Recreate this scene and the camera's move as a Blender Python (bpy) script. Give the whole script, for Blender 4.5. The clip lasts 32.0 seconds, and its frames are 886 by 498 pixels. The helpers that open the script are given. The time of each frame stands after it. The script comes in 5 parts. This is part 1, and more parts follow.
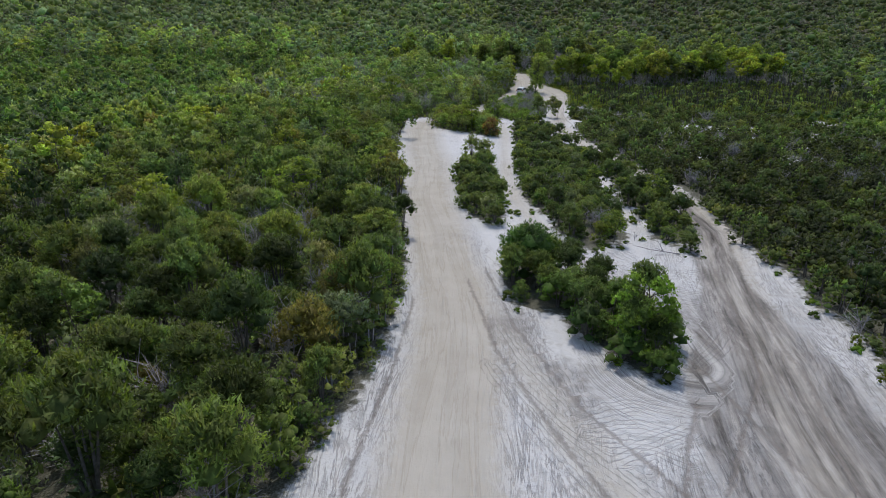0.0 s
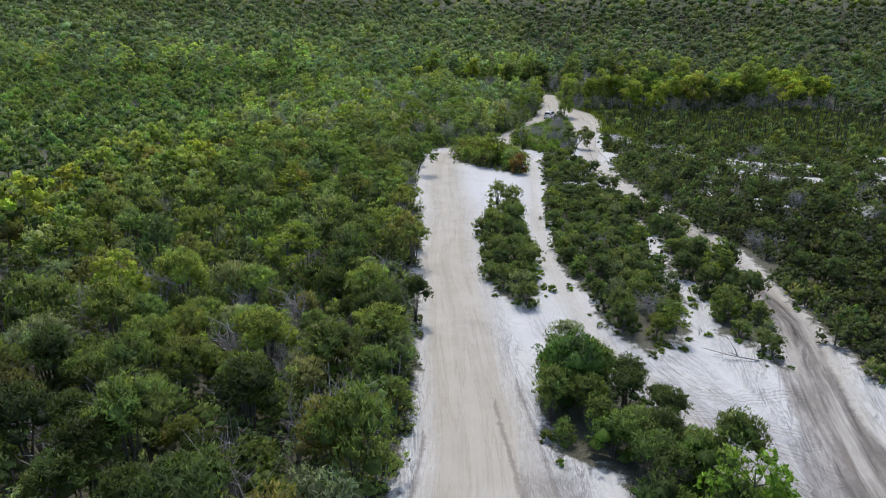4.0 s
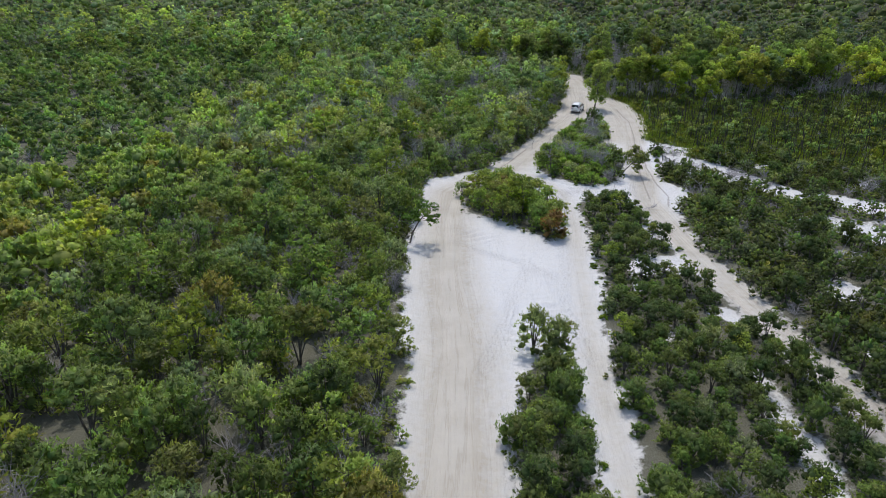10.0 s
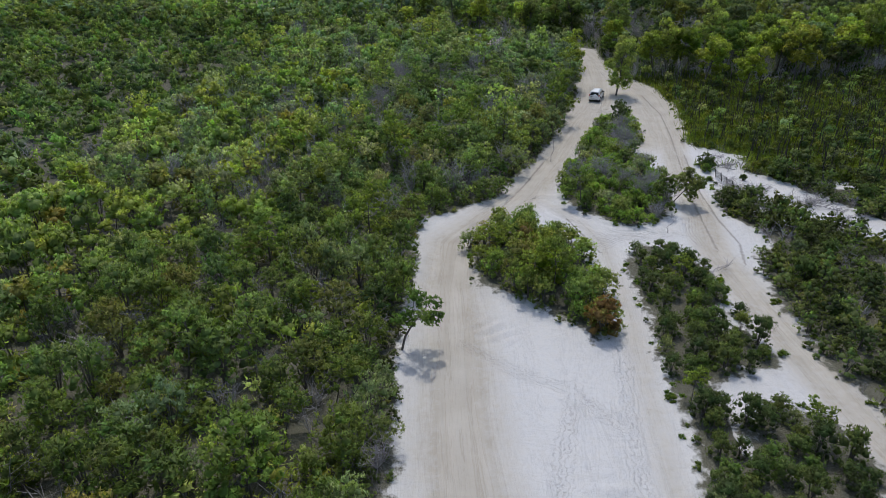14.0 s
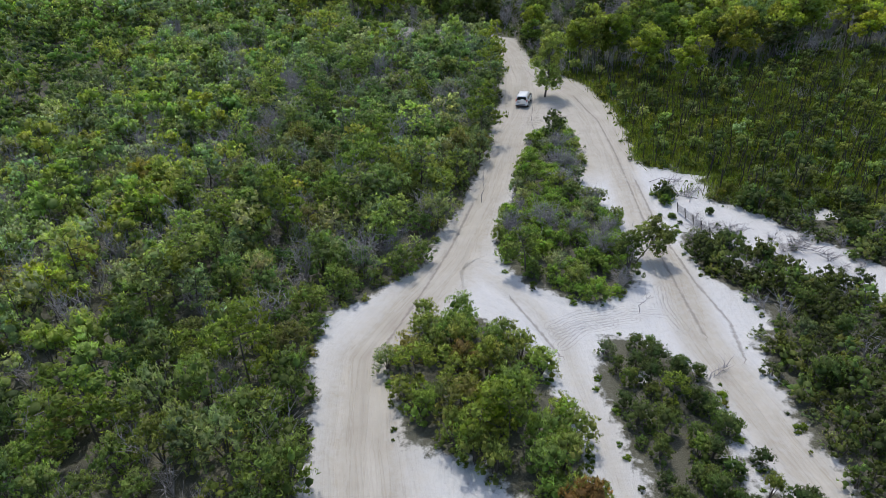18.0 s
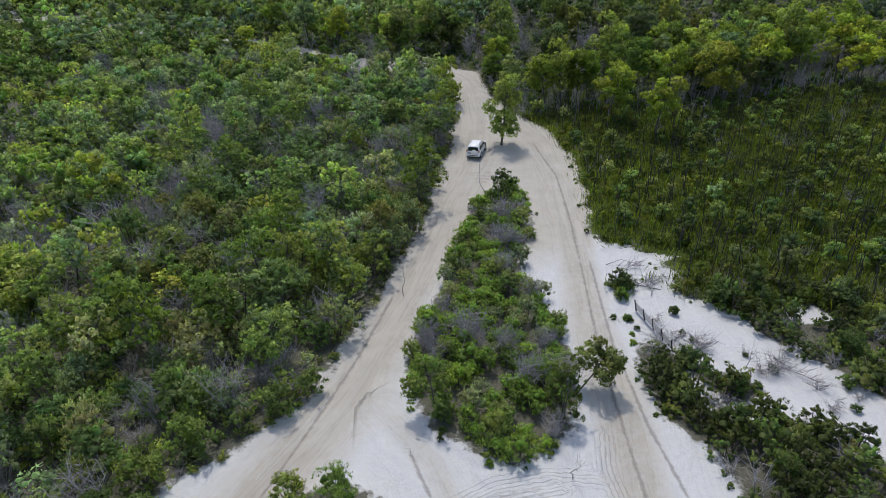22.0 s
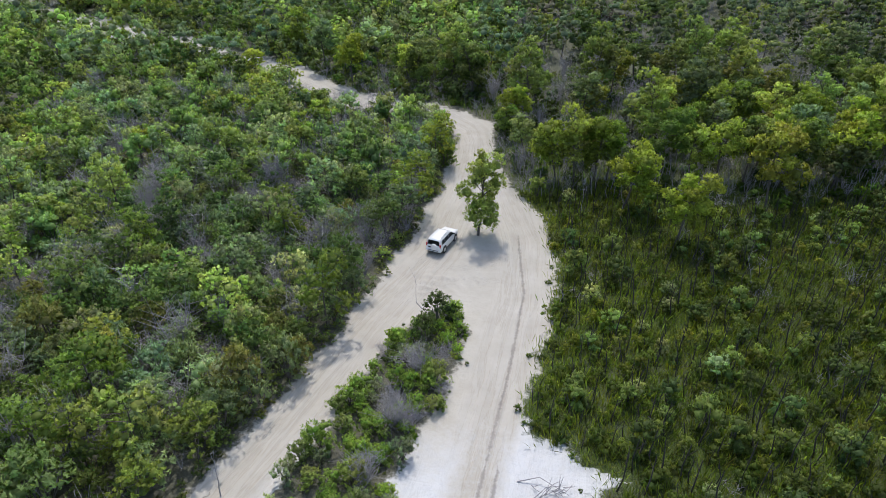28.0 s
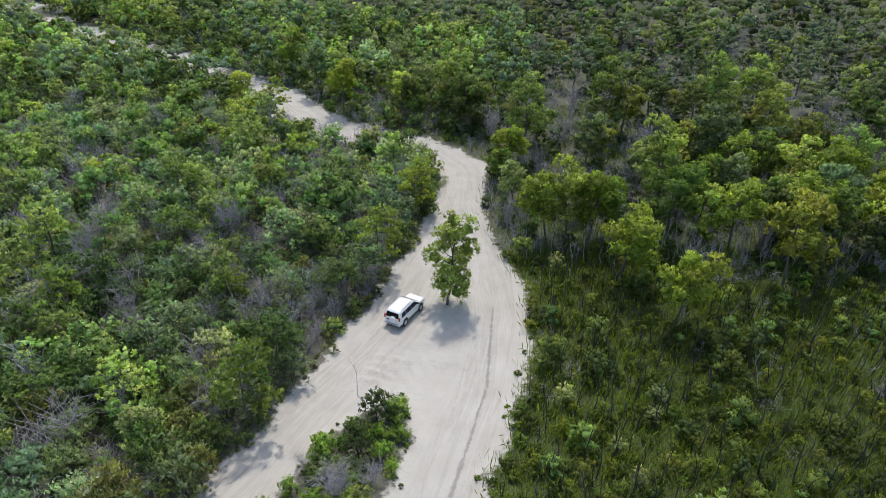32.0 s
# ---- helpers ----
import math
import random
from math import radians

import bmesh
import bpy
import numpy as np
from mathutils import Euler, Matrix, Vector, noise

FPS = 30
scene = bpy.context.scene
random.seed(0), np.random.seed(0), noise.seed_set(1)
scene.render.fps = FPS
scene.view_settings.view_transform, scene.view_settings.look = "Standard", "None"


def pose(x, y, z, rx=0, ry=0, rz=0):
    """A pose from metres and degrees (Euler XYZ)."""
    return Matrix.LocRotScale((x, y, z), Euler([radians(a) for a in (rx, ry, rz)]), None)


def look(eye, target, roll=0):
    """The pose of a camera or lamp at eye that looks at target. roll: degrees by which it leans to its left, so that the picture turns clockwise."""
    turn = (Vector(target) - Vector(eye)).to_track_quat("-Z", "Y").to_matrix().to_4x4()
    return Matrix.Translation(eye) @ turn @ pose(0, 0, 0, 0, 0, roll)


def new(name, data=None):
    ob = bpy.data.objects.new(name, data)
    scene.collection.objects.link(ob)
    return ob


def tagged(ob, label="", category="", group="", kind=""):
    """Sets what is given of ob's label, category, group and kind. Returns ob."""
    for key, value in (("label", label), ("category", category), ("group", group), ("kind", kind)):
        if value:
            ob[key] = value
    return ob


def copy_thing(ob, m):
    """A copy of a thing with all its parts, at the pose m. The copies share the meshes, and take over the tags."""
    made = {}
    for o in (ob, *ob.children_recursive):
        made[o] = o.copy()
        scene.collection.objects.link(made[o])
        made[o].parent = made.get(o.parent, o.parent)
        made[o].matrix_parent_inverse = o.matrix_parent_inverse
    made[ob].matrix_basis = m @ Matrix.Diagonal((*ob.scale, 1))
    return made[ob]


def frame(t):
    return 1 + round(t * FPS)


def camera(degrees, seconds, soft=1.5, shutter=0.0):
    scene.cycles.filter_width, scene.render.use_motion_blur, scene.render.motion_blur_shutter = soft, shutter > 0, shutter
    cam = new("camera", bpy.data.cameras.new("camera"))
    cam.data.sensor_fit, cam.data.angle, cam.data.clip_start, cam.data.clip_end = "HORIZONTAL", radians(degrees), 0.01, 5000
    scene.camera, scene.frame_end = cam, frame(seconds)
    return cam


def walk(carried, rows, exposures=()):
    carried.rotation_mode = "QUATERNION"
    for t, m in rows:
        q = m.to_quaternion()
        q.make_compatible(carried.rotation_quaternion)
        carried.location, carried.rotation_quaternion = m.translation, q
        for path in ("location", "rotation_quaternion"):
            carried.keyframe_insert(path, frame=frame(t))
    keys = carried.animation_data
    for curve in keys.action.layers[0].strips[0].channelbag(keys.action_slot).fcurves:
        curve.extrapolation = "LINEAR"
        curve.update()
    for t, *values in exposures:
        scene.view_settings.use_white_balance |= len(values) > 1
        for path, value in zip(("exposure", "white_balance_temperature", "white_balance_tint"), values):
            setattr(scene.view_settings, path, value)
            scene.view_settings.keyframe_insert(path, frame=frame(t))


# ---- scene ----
cam = camera(72.04, 32.0, soft=0.65)


def fly(t, x, y, z, yaw, pitch, roll):
    """A row of the path: place in metres; turn to the left, tilt and lean in degrees."""
    m = Matrix.Translation((x, y, z)) @ Matrix.Rotation(radians(yaw), 4, "Z") @ Matrix.Rotation(radians(90 + pitch), 4, "X")
    return t, m @ Matrix.Rotation(radians(roll), 4, "Z")


walk(cam, [fly(*row) for row in (
    (0, -0.284, -30.560, 15.071, 1.564, -19.420, 0.826),
    (0.5, -0.287, -29.547, 15.279, 1.782, -19.439, 0.913),
    (1, -0.279, -28.512, 15.475, 2.018, -19.365, 0.972),
    (1.5, -0.260, -27.471, 15.694, 2.284, -19.209, 1.005),
    (2, -0.256, -26.419, 15.959, 2.579, -19.028, 1.029),
    (2.5, -0.304, -25.305, 16.256, 2.892, -18.856, 1.055),
    (3, -0.416, -24.066, 16.578, 3.198, -18.708, 1.084),
    (3.5, -0.561, -22.654, 16.933, 3.453, -18.582, 1.117),
    (4, -0.711, -21.065, 17.321, 3.636, -18.482, 1.154),
    (4.5, -0.858, -19.363, 17.730, 3.774, -18.409, 1.196),
    (6.5, -1.315, -10.331, 19.498, 3.807, -19.508, 0.932),
    (7, -1.504, -8.007, 20.056, 3.850, -19.988, 0.895),
    (7.5, -1.667, -5.540, 20.566, 3.901, -20.443, 0.856),
    (8, -1.763, -2.911, 20.985, 3.984, -20.856, 0.818),
    (8.5, -1.832, -0.187, 21.350, 4.088, -21.253, 0.784),
    (9, -1.980, 2.564, 21.748, 4.169, -21.683, 0.754),
    (9.5, -2.251, 5.321, 22.210, 4.191, -22.185, 0.735),
    (10, -2.617, 8.107, 22.683, 4.145, -22.784, 0.756),
    (10.5, -3.033, 10.953, 23.108, 4.042, -23.477, 0.837),
    (11, -3.445, 13.790, 23.479, 3.936, -24.202, 0.934),
    (11.5, -3.802, 16.472, 23.837, 3.904, -24.856, 0.949),
    (12, -4.084, 18.959, 24.202, 3.965, -25.370, 0.823),
    (12.5, -4.306, 21.369, 24.534, 4.037, -25.755, 0.587),
    (13, -4.498, 23.829, 24.802, 4.011, -26.086, 0.320),
    (13.5, -4.692, 26.335, 25.052, 3.829, -26.443, 0.086),
    (14, -4.895, 28.801, 25.342, 3.492, -26.862, -0.090),
    (14.5, -5.096, 31.210, 25.671, 3.050, -27.326, -0.225),
    (16.5, -5.204, 40.513, 26.767, -0.741, -28.726, -0.683),
    (17, -4.852, 42.664, 26.940, -1.900, -29.026, -0.914),
    (17.5, -4.419, 44.756, 27.105, -3.022, -29.277, -1.141),
    (18, -3.874, 46.751, 27.268, -4.050, -29.478, -1.328),
    (18.5, -3.233, 48.641, 27.449, -4.930, -29.628, -1.425),
    (19, -2.504, 50.434, 27.660, -5.605, -29.703, -1.424),
    (19.5, -1.663, 52.136, 27.883, -6.019, -29.684, -1.378),
    (20, -0.686, 53.735, 28.096, -6.160, -29.569, -1.356),
    (20.5, 0.428, 55.223, 28.299, -6.050, -29.379, -1.375),
    (21, 1.665, 56.617, 28.522, -5.707, -29.152, -1.421),
    (21.5, 3.007, 57.971, 28.794, -5.173, -28.926, -1.472),
    (22, 4.440, 59.353, 29.093, -4.514, -28.694, -1.497),
    (22.5, 5.951, 60.804, 29.363, -3.774, -28.432, -1.475),
    (23, 7.524, 62.341, 29.617, -2.972, -28.168, -1.413),
    (23.5, 9.119, 63.971, 29.917, -2.139, -27.966, -1.330),
    (24, 10.702, 65.672, 30.271, -1.317, -27.826, -1.234),
    (24.5, 12.263, 67.406, 30.632, -0.543, -27.700, -1.117),
    (25, 13.802, 69.150, 30.966, 0.184, -27.563, -0.954),
    (25.5, 15.326, 70.905, 31.274, 0.887, -27.420, -0.737),
    (27.5, 20.077, 77.662, 33.003, 4.205, -28.801, -0.175),
    (28, 20.935, 79.196, 33.130, 4.935, -29.210, 0.157),
    (28.5, 21.757, 80.663, 33.260, 5.618, -29.553, 0.442),
    (29, 22.538, 82.040, 33.420, 6.235, -29.776, 0.672),
    (29.5, 23.268, 83.347, 33.619, 6.767, -29.866, 0.864),
    (30, 23.923, 84.633, 33.832, 7.192, -29.840, 1.019),
    (30.5, 24.502, 85.947, 34.042, 7.491, -29.695, 1.130),
    (31, 25.022, 87.311, 34.265, 7.660, -29.429, 1.203),
    (31.5, 25.505, 88.728, 34.535, 7.725, -29.075, 1.272),
    (32, 25.967, 90.182, 34.855, 7.740, -28.678, 1.356),
)], exposures=((0, 0.14), (3, 0.38), (9, 0.48), (13, 0.1), (14.5, 0.1), (17, 0.34), (21, 0.2), (26, 0.5), (32, 0.66)))

# ---- sky, sun, exposure ----
world = bpy.data.worlds.new("sky")
scene.world = world
world.use_nodes = True
wn = world.node_tree
sky = wn.nodes.new("ShaderNodeTexSky")
sky.sky_type = "NISHITA"
sky.sun_disc = False
SUN_EL, SUN_AZ = radians(64), radians(-8)
sky.sun_elevation, sky.sun_rotation = SUN_EL, SUN_AZ
sky.dust_density = 2.0
wn.links.new(sky.outputs["Color"], wn.nodes["Background"].inputs["Color"])
wn.nodes["Background"].inputs["Strength"].default_value = 0.15

sun = new("sun", bpy.data.lights.new("sun", "SUN"))
sun.data.energy, sun.data.angle, sun.data.color = 1.7, radians(2.5), (1.0, 0.96, 0.9)
sun_way = Vector((math.sin(SUN_AZ) * math.cos(SUN_EL), math.cos(SUN_AZ) * math.cos(SUN_EL), math.sin(SUN_EL)))
sun.matrix_world = look((0, 0, 60), Vector((0, 0, 60)) - sun_way)


# ---- materials ----
def material(name):
    m = bpy.data.materials.new(name)
    m.use_nodes = True
    return m, m.node_tree.nodes, m.node_tree.links, m.node_tree.nodes["Principled BSDF"]


def noise_node(n, l, scale, detail=4.0, rough=0.55, vec=None):
    t = n.new("ShaderNodeTexNoise")
    t.inputs["Scale"].default_value, t.inputs["Detail"].default_value, t.inputs["Roughness"].default_value = scale, detail, rough
    if vec is not None:
        l.new(vec, t.inputs["Vector"])
    return t


def ramp_node(n, l, fac, stops):
    r = n.new("ShaderNodeValToRGB")
    while len(r.color_ramp.elements) < len(stops):
        r.color_ramp.elements.new(0.5)
    for e, (p, c) in zip(r.color_ramp.elements, stops):
        e.position, e.color = p, (*c, 1)
    l.new(fac, r.inputs["Fac"])
    return r


def mix_node(n, l, fac, a, b, blend="MIX"):
    m = n.new("ShaderNodeMix")
    m.data_type, m.blend_type = "RGBA", blend
    for sock, v in ((m.inputs[0], fac), (m.inputs[6], a), (m.inputs[7], b)):
        if isinstance(v, bpy.types.NodeSocket):
            l.new(v, sock)
        elif isinstance(v, tuple):
            sock.default_value = (*v, 1)
        else:
            sock.default_value = v
    return m.outputs[2]


def bump_node(n, l, bsdf, height, strength, distance):
    b = n.new("ShaderNodeBump")
    b.inputs["Strength"].default_value, b.inputs["Distance"].default_value = strength, distance
    l.new(height, b.inputs["Height"])
    l.new(b.outputs[0], bsdf.inputs["Normal"])


def leaf_material(name):
    m, n, l, bsdf = material(name)
    col = n.new("ShaderNodeAttribute")
    col.attribute_name = "leaf_colour"
    geo = n.new("ShaderNodeNewGeometry")
    info = n.new("ShaderNodeObjectInfo")
    v = ramp_node(n, l, geo.outputs["Random Per Island"], [(0.0, (0.8, 0.82, 0.8)), (0.6, (1.0, 1.0, 1.0)), (1.0, (1.24, 1.22, 1.15))])
    o = ramp_node(n, l, info.outputs["Random"], [(0.0, (0.66, 0.72, 0.74)), (0.25, (0.92, 0.95, 0.9)), (0.5, (1.0, 1.0, 1.0)), (0.75, (1.06, 1.06, 1.02)), (1.0, (1.32, 1.22, 0.96))])
    c = mix_node(n, l, 1.0, col.outputs["Color"], v.outputs["Color"], "MULTIPLY")
    c = mix_node(n, l, 1.0, c, o.outputs["Color"], "MULTIPLY")
    tc = n.new("ShaderNodeTexCoord")
    cell = n.new("ShaderNodeTexVoronoi")
    cell.inputs["Scale"].default_value = 3.2
    l.new(tc.outputs["Object"], cell.inputs["Vector"])
    sep = n.new("ShaderNodeSeparateColor")
    l.new(cell.outputs["Color"], sep.inputs[0])
    spray = ramp_node(n, l, sep.outputs[0], [(0.0, (0.78, 0.8, 0.78)), (0.45, (1.0, 1.0, 0.98)), (1.0, (1.26, 1.24, 1.18))])
    c = mix_node(n, l, 1.0, c, spray.outputs["Color"], "MULTIPLY")
    bump_node(n, l, bsdf, cell.outputs["Distance"], 0.25, 0.06)
    l.new(c, bsdf.inputs["Base Color"])
    bsdf.inputs["Roughness"].default_value = 0.65
    bsdf.inputs["Specular IOR Level"].default_value = 0.28
    tr = n.new("ShaderNodeBsdfTranslucent")
    l.new(mix_node(n, l, 1.0, c, (1.18, 1.28, 0.72), "MULTIPLY"), tr.inputs["Color"])
    mx = n.new("ShaderNodeMixShader")
    mx.inputs[0].default_value = 0.5
    l.new(bsdf.outputs[0], mx.inputs[1])
    l.new(tr.outputs[0], mx.inputs[2])
    l.new(mx.outputs[0], n["Material Output"].inputs["Surface"])
    return m


def bark_material(name, dark, light, scale=6.0):
    m, n, l, bsdf = material(name)
    tc = n.new("ShaderNodeTexCoord")
    t = noise_node(n, l, scale, 6, 0.65, tc.outputs["Object"])
    r = ramp_node(n, l, t.outputs["Fac"], [(0.3, dark), (0.7, light)])
    l.new(r.outputs["Color"], bsdf.inputs["Base Color"])
    bsdf.inputs["Roughness"].default_value = 0.9
    bump_node(n, l, bsdf, t.outputs["Fac"], 0.5, 0.02)
    return m


def ground_material(name):
    """White quartz sand, packed tan sand where wheels run, and leaf litter under the scrub."""
    m, n, l, bsdf = material(name)
    tc = n.new("ShaderNodeTexCoord")
    p = tc.outputs["Object"]

    def attr(what):
        a = n.new("ShaderNodeAttribute")
        a.attribute_name = what
        return a.outputs["Fac"]

    def math_node(op, a, b):
        q = n.new("ShaderNodeMath")
        q.operation = op
        for i, v in enumerate((a, b)):
            if isinstance(v, bpy.types.NodeSocket):
                l.new(v, q.inputs[i])
            else:
                q.inputs[i].default_value = v
        return q.outputs[0]

    big = noise_node(n, l, 0.35, 5, 0.6, p).outputs["Fac"]
    mid = noise_node(n, l, 1.7, 6, 0.65, p).outputs["Fac"]
    fine = noise_node(n, l, 14.0, 5, 0.7, p).outputs["Fac"]
    white = ramp_node(n, l, mid, [(0.25, (0.5, 0.5, 0.5)), (0.5, (0.57, 0.573, 0.575)), (0.75, (0.63, 0.635, 0.645))]).outputs["Color"]
    tan = ramp_node(n, l, big, [(0.25, (0.39, 0.362, 0.312)), (0.55, (0.438, 0.412, 0.362)), (0.8, (0.478, 0.456, 0.41))]).outputs["Color"]
    grey = ramp_node(n, l, mid, [(0.3, (0.1, 0.092, 0.084)), (0.5, (0.2, 0.186, 0.172)), (0.72, (0.37, 0.352, 0.33))]).outputs["Color"]
    litter = ramp_node(n, l, fine, [(0.3, (0.04, 0.04, 0.026)), (0.45, (0.085, 0.085, 0.06)), (0.58, (0.15, 0.148, 0.118)), (0.72, (0.27, 0.265, 0.25))]).outputs["Color"]
    turf = ramp_node(n, l, fine, [(0.3, (0.022, 0.035, 0.01)), (0.5, (0.055, 0.082, 0.02)), (0.66, (0.1, 0.125, 0.045))]).outputs["Color"]
    litter = mix_node(n, l, attr("turfed"), litter, turf)
    edge = math_node("MULTIPLY", math_node("SUBTRACT", mid, 0.5), 0.9)
    sand_f = ramp_node(n, l, math_node("ADD", attr("sand"), edge), [(0.42, (0, 0, 0)), (0.58, (1, 1, 1))]).outputs["Color"]
    worn_f = ramp_node(n, l, math_node("ADD", attr("worn"), math_node("MULTIPLY", math_node("SUBTRACT", mid, 0.5), 0.7)), [(0.25, (0, 0, 0)), (0.75, (1, 1, 1))]).outputs["Color"]
    churn_f = ramp_node(n, l, math_node("ADD", attr("churned"), math_node("MULTIPLY", math_node("SUBTRACT", mid, 0.5), 0.9)), [(0.26, (0, 0, 0)), (0.66, (1, 1, 1))]).outputs["Color"]
    # streaks and rut edges that run along the wheel lines, rut shade tinted in
    lane = n.new("ShaderNodeAttribute")
    lane.attribute_name = "lane"
    stretch = n.new("ShaderNodeVectorMath")
    stretch.operation = "MULTIPLY"
    stretch.inputs[1].default_value = (1.0, 0.05, 0.0)
    l.new(lane.outputs["Vector"], stretch.inputs[0])
    streak = noise_node(n, l, 1.0, 6, 0.62, stretch.outputs[0])
    streak.inputs["Distortion"].default_value = 0.25
    streak = streak.outputs["Fac"]
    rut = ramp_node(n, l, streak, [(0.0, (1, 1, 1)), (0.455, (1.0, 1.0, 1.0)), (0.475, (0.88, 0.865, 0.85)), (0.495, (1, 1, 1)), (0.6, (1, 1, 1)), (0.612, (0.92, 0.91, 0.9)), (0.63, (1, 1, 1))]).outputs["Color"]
    tone = ramp_node(n, l, streak, [(0.3, (0.9, 0.89, 0.88)), (0.5, (1, 1, 1)), (0.7, (1.06, 1.06, 1.07))]).outputs["Color"]
    parts = n.new("ShaderNodeSeparateXYZ")
    l.new(lane.outputs["Vector"], parts.inputs[0])
    laned = parts.outputs[2]
    rut, tone = mix_node(n, l, laned, (1, 1, 1), rut), mix_node(n, l, laned, (1, 1, 1), tone)
    # turned-over loose sand, furrow shade darkened into its colour
    skew = n.new("ShaderNodeMapping")
    skew.inputs["Rotation"].default_value, skew.inputs["Scale"].default_value = (0, 0, 0.9), (0.7, 1.25, 1.0)
    l.new(p, skew.inputs["Vector"])
    swirl = noise_node(n, l, 0.9, 6, 0.62, skew.outputs[0])
    swirl.inputs["Distortion"].default_value = 1.5
    swirl = swirl.outputs["Fac"]
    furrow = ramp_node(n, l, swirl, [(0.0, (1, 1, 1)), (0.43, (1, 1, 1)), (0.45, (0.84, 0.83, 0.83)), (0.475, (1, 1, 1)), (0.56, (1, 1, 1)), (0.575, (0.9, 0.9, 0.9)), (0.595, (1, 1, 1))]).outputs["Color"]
    # furrows that fan along the wheel lines through loose sand, shade painted in
    fan = n.new("ShaderNodeVectorMath")
    fan.operation = "MULTIPLY"
    fan.inputs[1].default_value = (0.95, 0.13, 0.0)
    l.new(lane.outputs["Vector"], fan.inputs[0])
    comb = noise_node(n, l, 1.0, 6, 0.68, fan.outputs[0])
    comb.inputs["Distortion"].default_value = 0.6
    comb = comb.outputs["Fac"]
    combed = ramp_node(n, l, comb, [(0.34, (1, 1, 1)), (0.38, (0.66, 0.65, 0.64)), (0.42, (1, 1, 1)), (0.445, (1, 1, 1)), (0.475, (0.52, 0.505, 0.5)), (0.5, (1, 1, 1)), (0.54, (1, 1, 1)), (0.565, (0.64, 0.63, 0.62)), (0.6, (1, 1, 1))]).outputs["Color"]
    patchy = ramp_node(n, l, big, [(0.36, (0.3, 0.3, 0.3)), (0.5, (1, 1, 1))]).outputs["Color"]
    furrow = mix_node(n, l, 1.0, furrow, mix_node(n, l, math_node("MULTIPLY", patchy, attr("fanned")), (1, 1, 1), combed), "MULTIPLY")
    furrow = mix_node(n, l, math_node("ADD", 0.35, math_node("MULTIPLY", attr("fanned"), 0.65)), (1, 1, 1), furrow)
    calm = math_node("ADD", 0.33, math_node("MULTIPLY", swirl, 0.34))
    packed = mix_node(n, l, 1.0, mix_node(n, l, 1.0, tan, tone, "MULTIPLY"), rut, "MULTIPLY")
    grey = mix_node(n, l, 0.7, grey, ramp_node(n, l, comb, [(0.38, (0.075, 0.068, 0.062)), (0.5, (0.18, 0.166, 0.153)), (0.62, (0.4, 0.38, 0.355))]).outputs["Color"])
    thin = n.new("ShaderNodeVectorMath")
    thin.operation = "MULTIPLY"
    thin.inputs[1].default_value = (3.4, 0.22, 0.0)
    l.new(lane.outputs["Vector"], thin.inputs[0])
    thread = noise_node(n, l, 1.0, 5, 0.6, thin.outputs[0]).outputs["Fac"]
    grey = mix_node(n, l, 1.0, grey, ramp_node(n, l, thread, [(0.36, (0.5, 0.49, 0.48)), (0.47, (0.95, 0.95, 0.95)), (0.62, (1.25, 1.25, 1.25))]).outputs["Color"], "MULTIPLY")
    dark = mix_node(n, l, 1.0, grey, rut, "MULTIPLY")
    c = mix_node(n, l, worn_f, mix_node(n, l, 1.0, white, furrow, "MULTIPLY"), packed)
    c = mix_node(n, l, math_node("MULTIPLY", churn_f, ramp_node(n, l, streak, [(0.38, (1, 1, 1)), (0.66, (0.35, 0.35, 0.35))]).outputs["Color"]), c, dark)
    # rut and groove lines: dark tint for their shade, besides the bump
    cut = None
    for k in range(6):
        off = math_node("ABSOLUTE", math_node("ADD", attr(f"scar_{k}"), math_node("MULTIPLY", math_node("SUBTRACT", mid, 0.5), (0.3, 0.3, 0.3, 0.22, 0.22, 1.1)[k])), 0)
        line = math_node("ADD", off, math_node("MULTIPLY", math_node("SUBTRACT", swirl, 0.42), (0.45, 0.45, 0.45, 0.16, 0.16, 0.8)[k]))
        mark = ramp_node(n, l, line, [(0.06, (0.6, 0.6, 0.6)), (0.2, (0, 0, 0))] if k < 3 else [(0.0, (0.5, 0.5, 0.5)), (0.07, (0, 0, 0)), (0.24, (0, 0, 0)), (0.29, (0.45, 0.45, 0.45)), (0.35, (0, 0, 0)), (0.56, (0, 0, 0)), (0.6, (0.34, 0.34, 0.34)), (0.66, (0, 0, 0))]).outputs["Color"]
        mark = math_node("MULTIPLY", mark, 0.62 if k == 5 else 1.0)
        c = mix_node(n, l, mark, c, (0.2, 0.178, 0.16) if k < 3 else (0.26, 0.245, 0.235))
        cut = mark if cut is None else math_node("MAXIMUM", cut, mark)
    c = mix_node(n, l, sand_f, litter, c)
    l.new(c, bsdf.inputs["Base Color"])
    bsdf.inputs["Roughness"].default_value = 0.95
    bsdf.inputs["Specular IOR Level"].default_value = 0.15
    rel = math_node("ADD", mix_node(n, l, laned, mix_node(n, l, worn_f, mix_node(n, l, math_node("MULTIPLY", attr("fanned"), 0.6), calm, comb), big), mix_node(n, l, worn_f, mix_node(n, l, math_node("MULTIPLY", attr("fanned"), 0.6), calm, comb), streak)), math_node("MULTIPLY", fine, 0.08))
    rel = math_node("SUBTRACT", rel, math_node("MULTIPLY", cut, 0.25))
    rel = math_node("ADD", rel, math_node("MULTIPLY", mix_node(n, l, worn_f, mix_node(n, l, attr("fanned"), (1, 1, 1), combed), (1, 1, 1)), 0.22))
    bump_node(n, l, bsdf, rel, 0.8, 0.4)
    return m


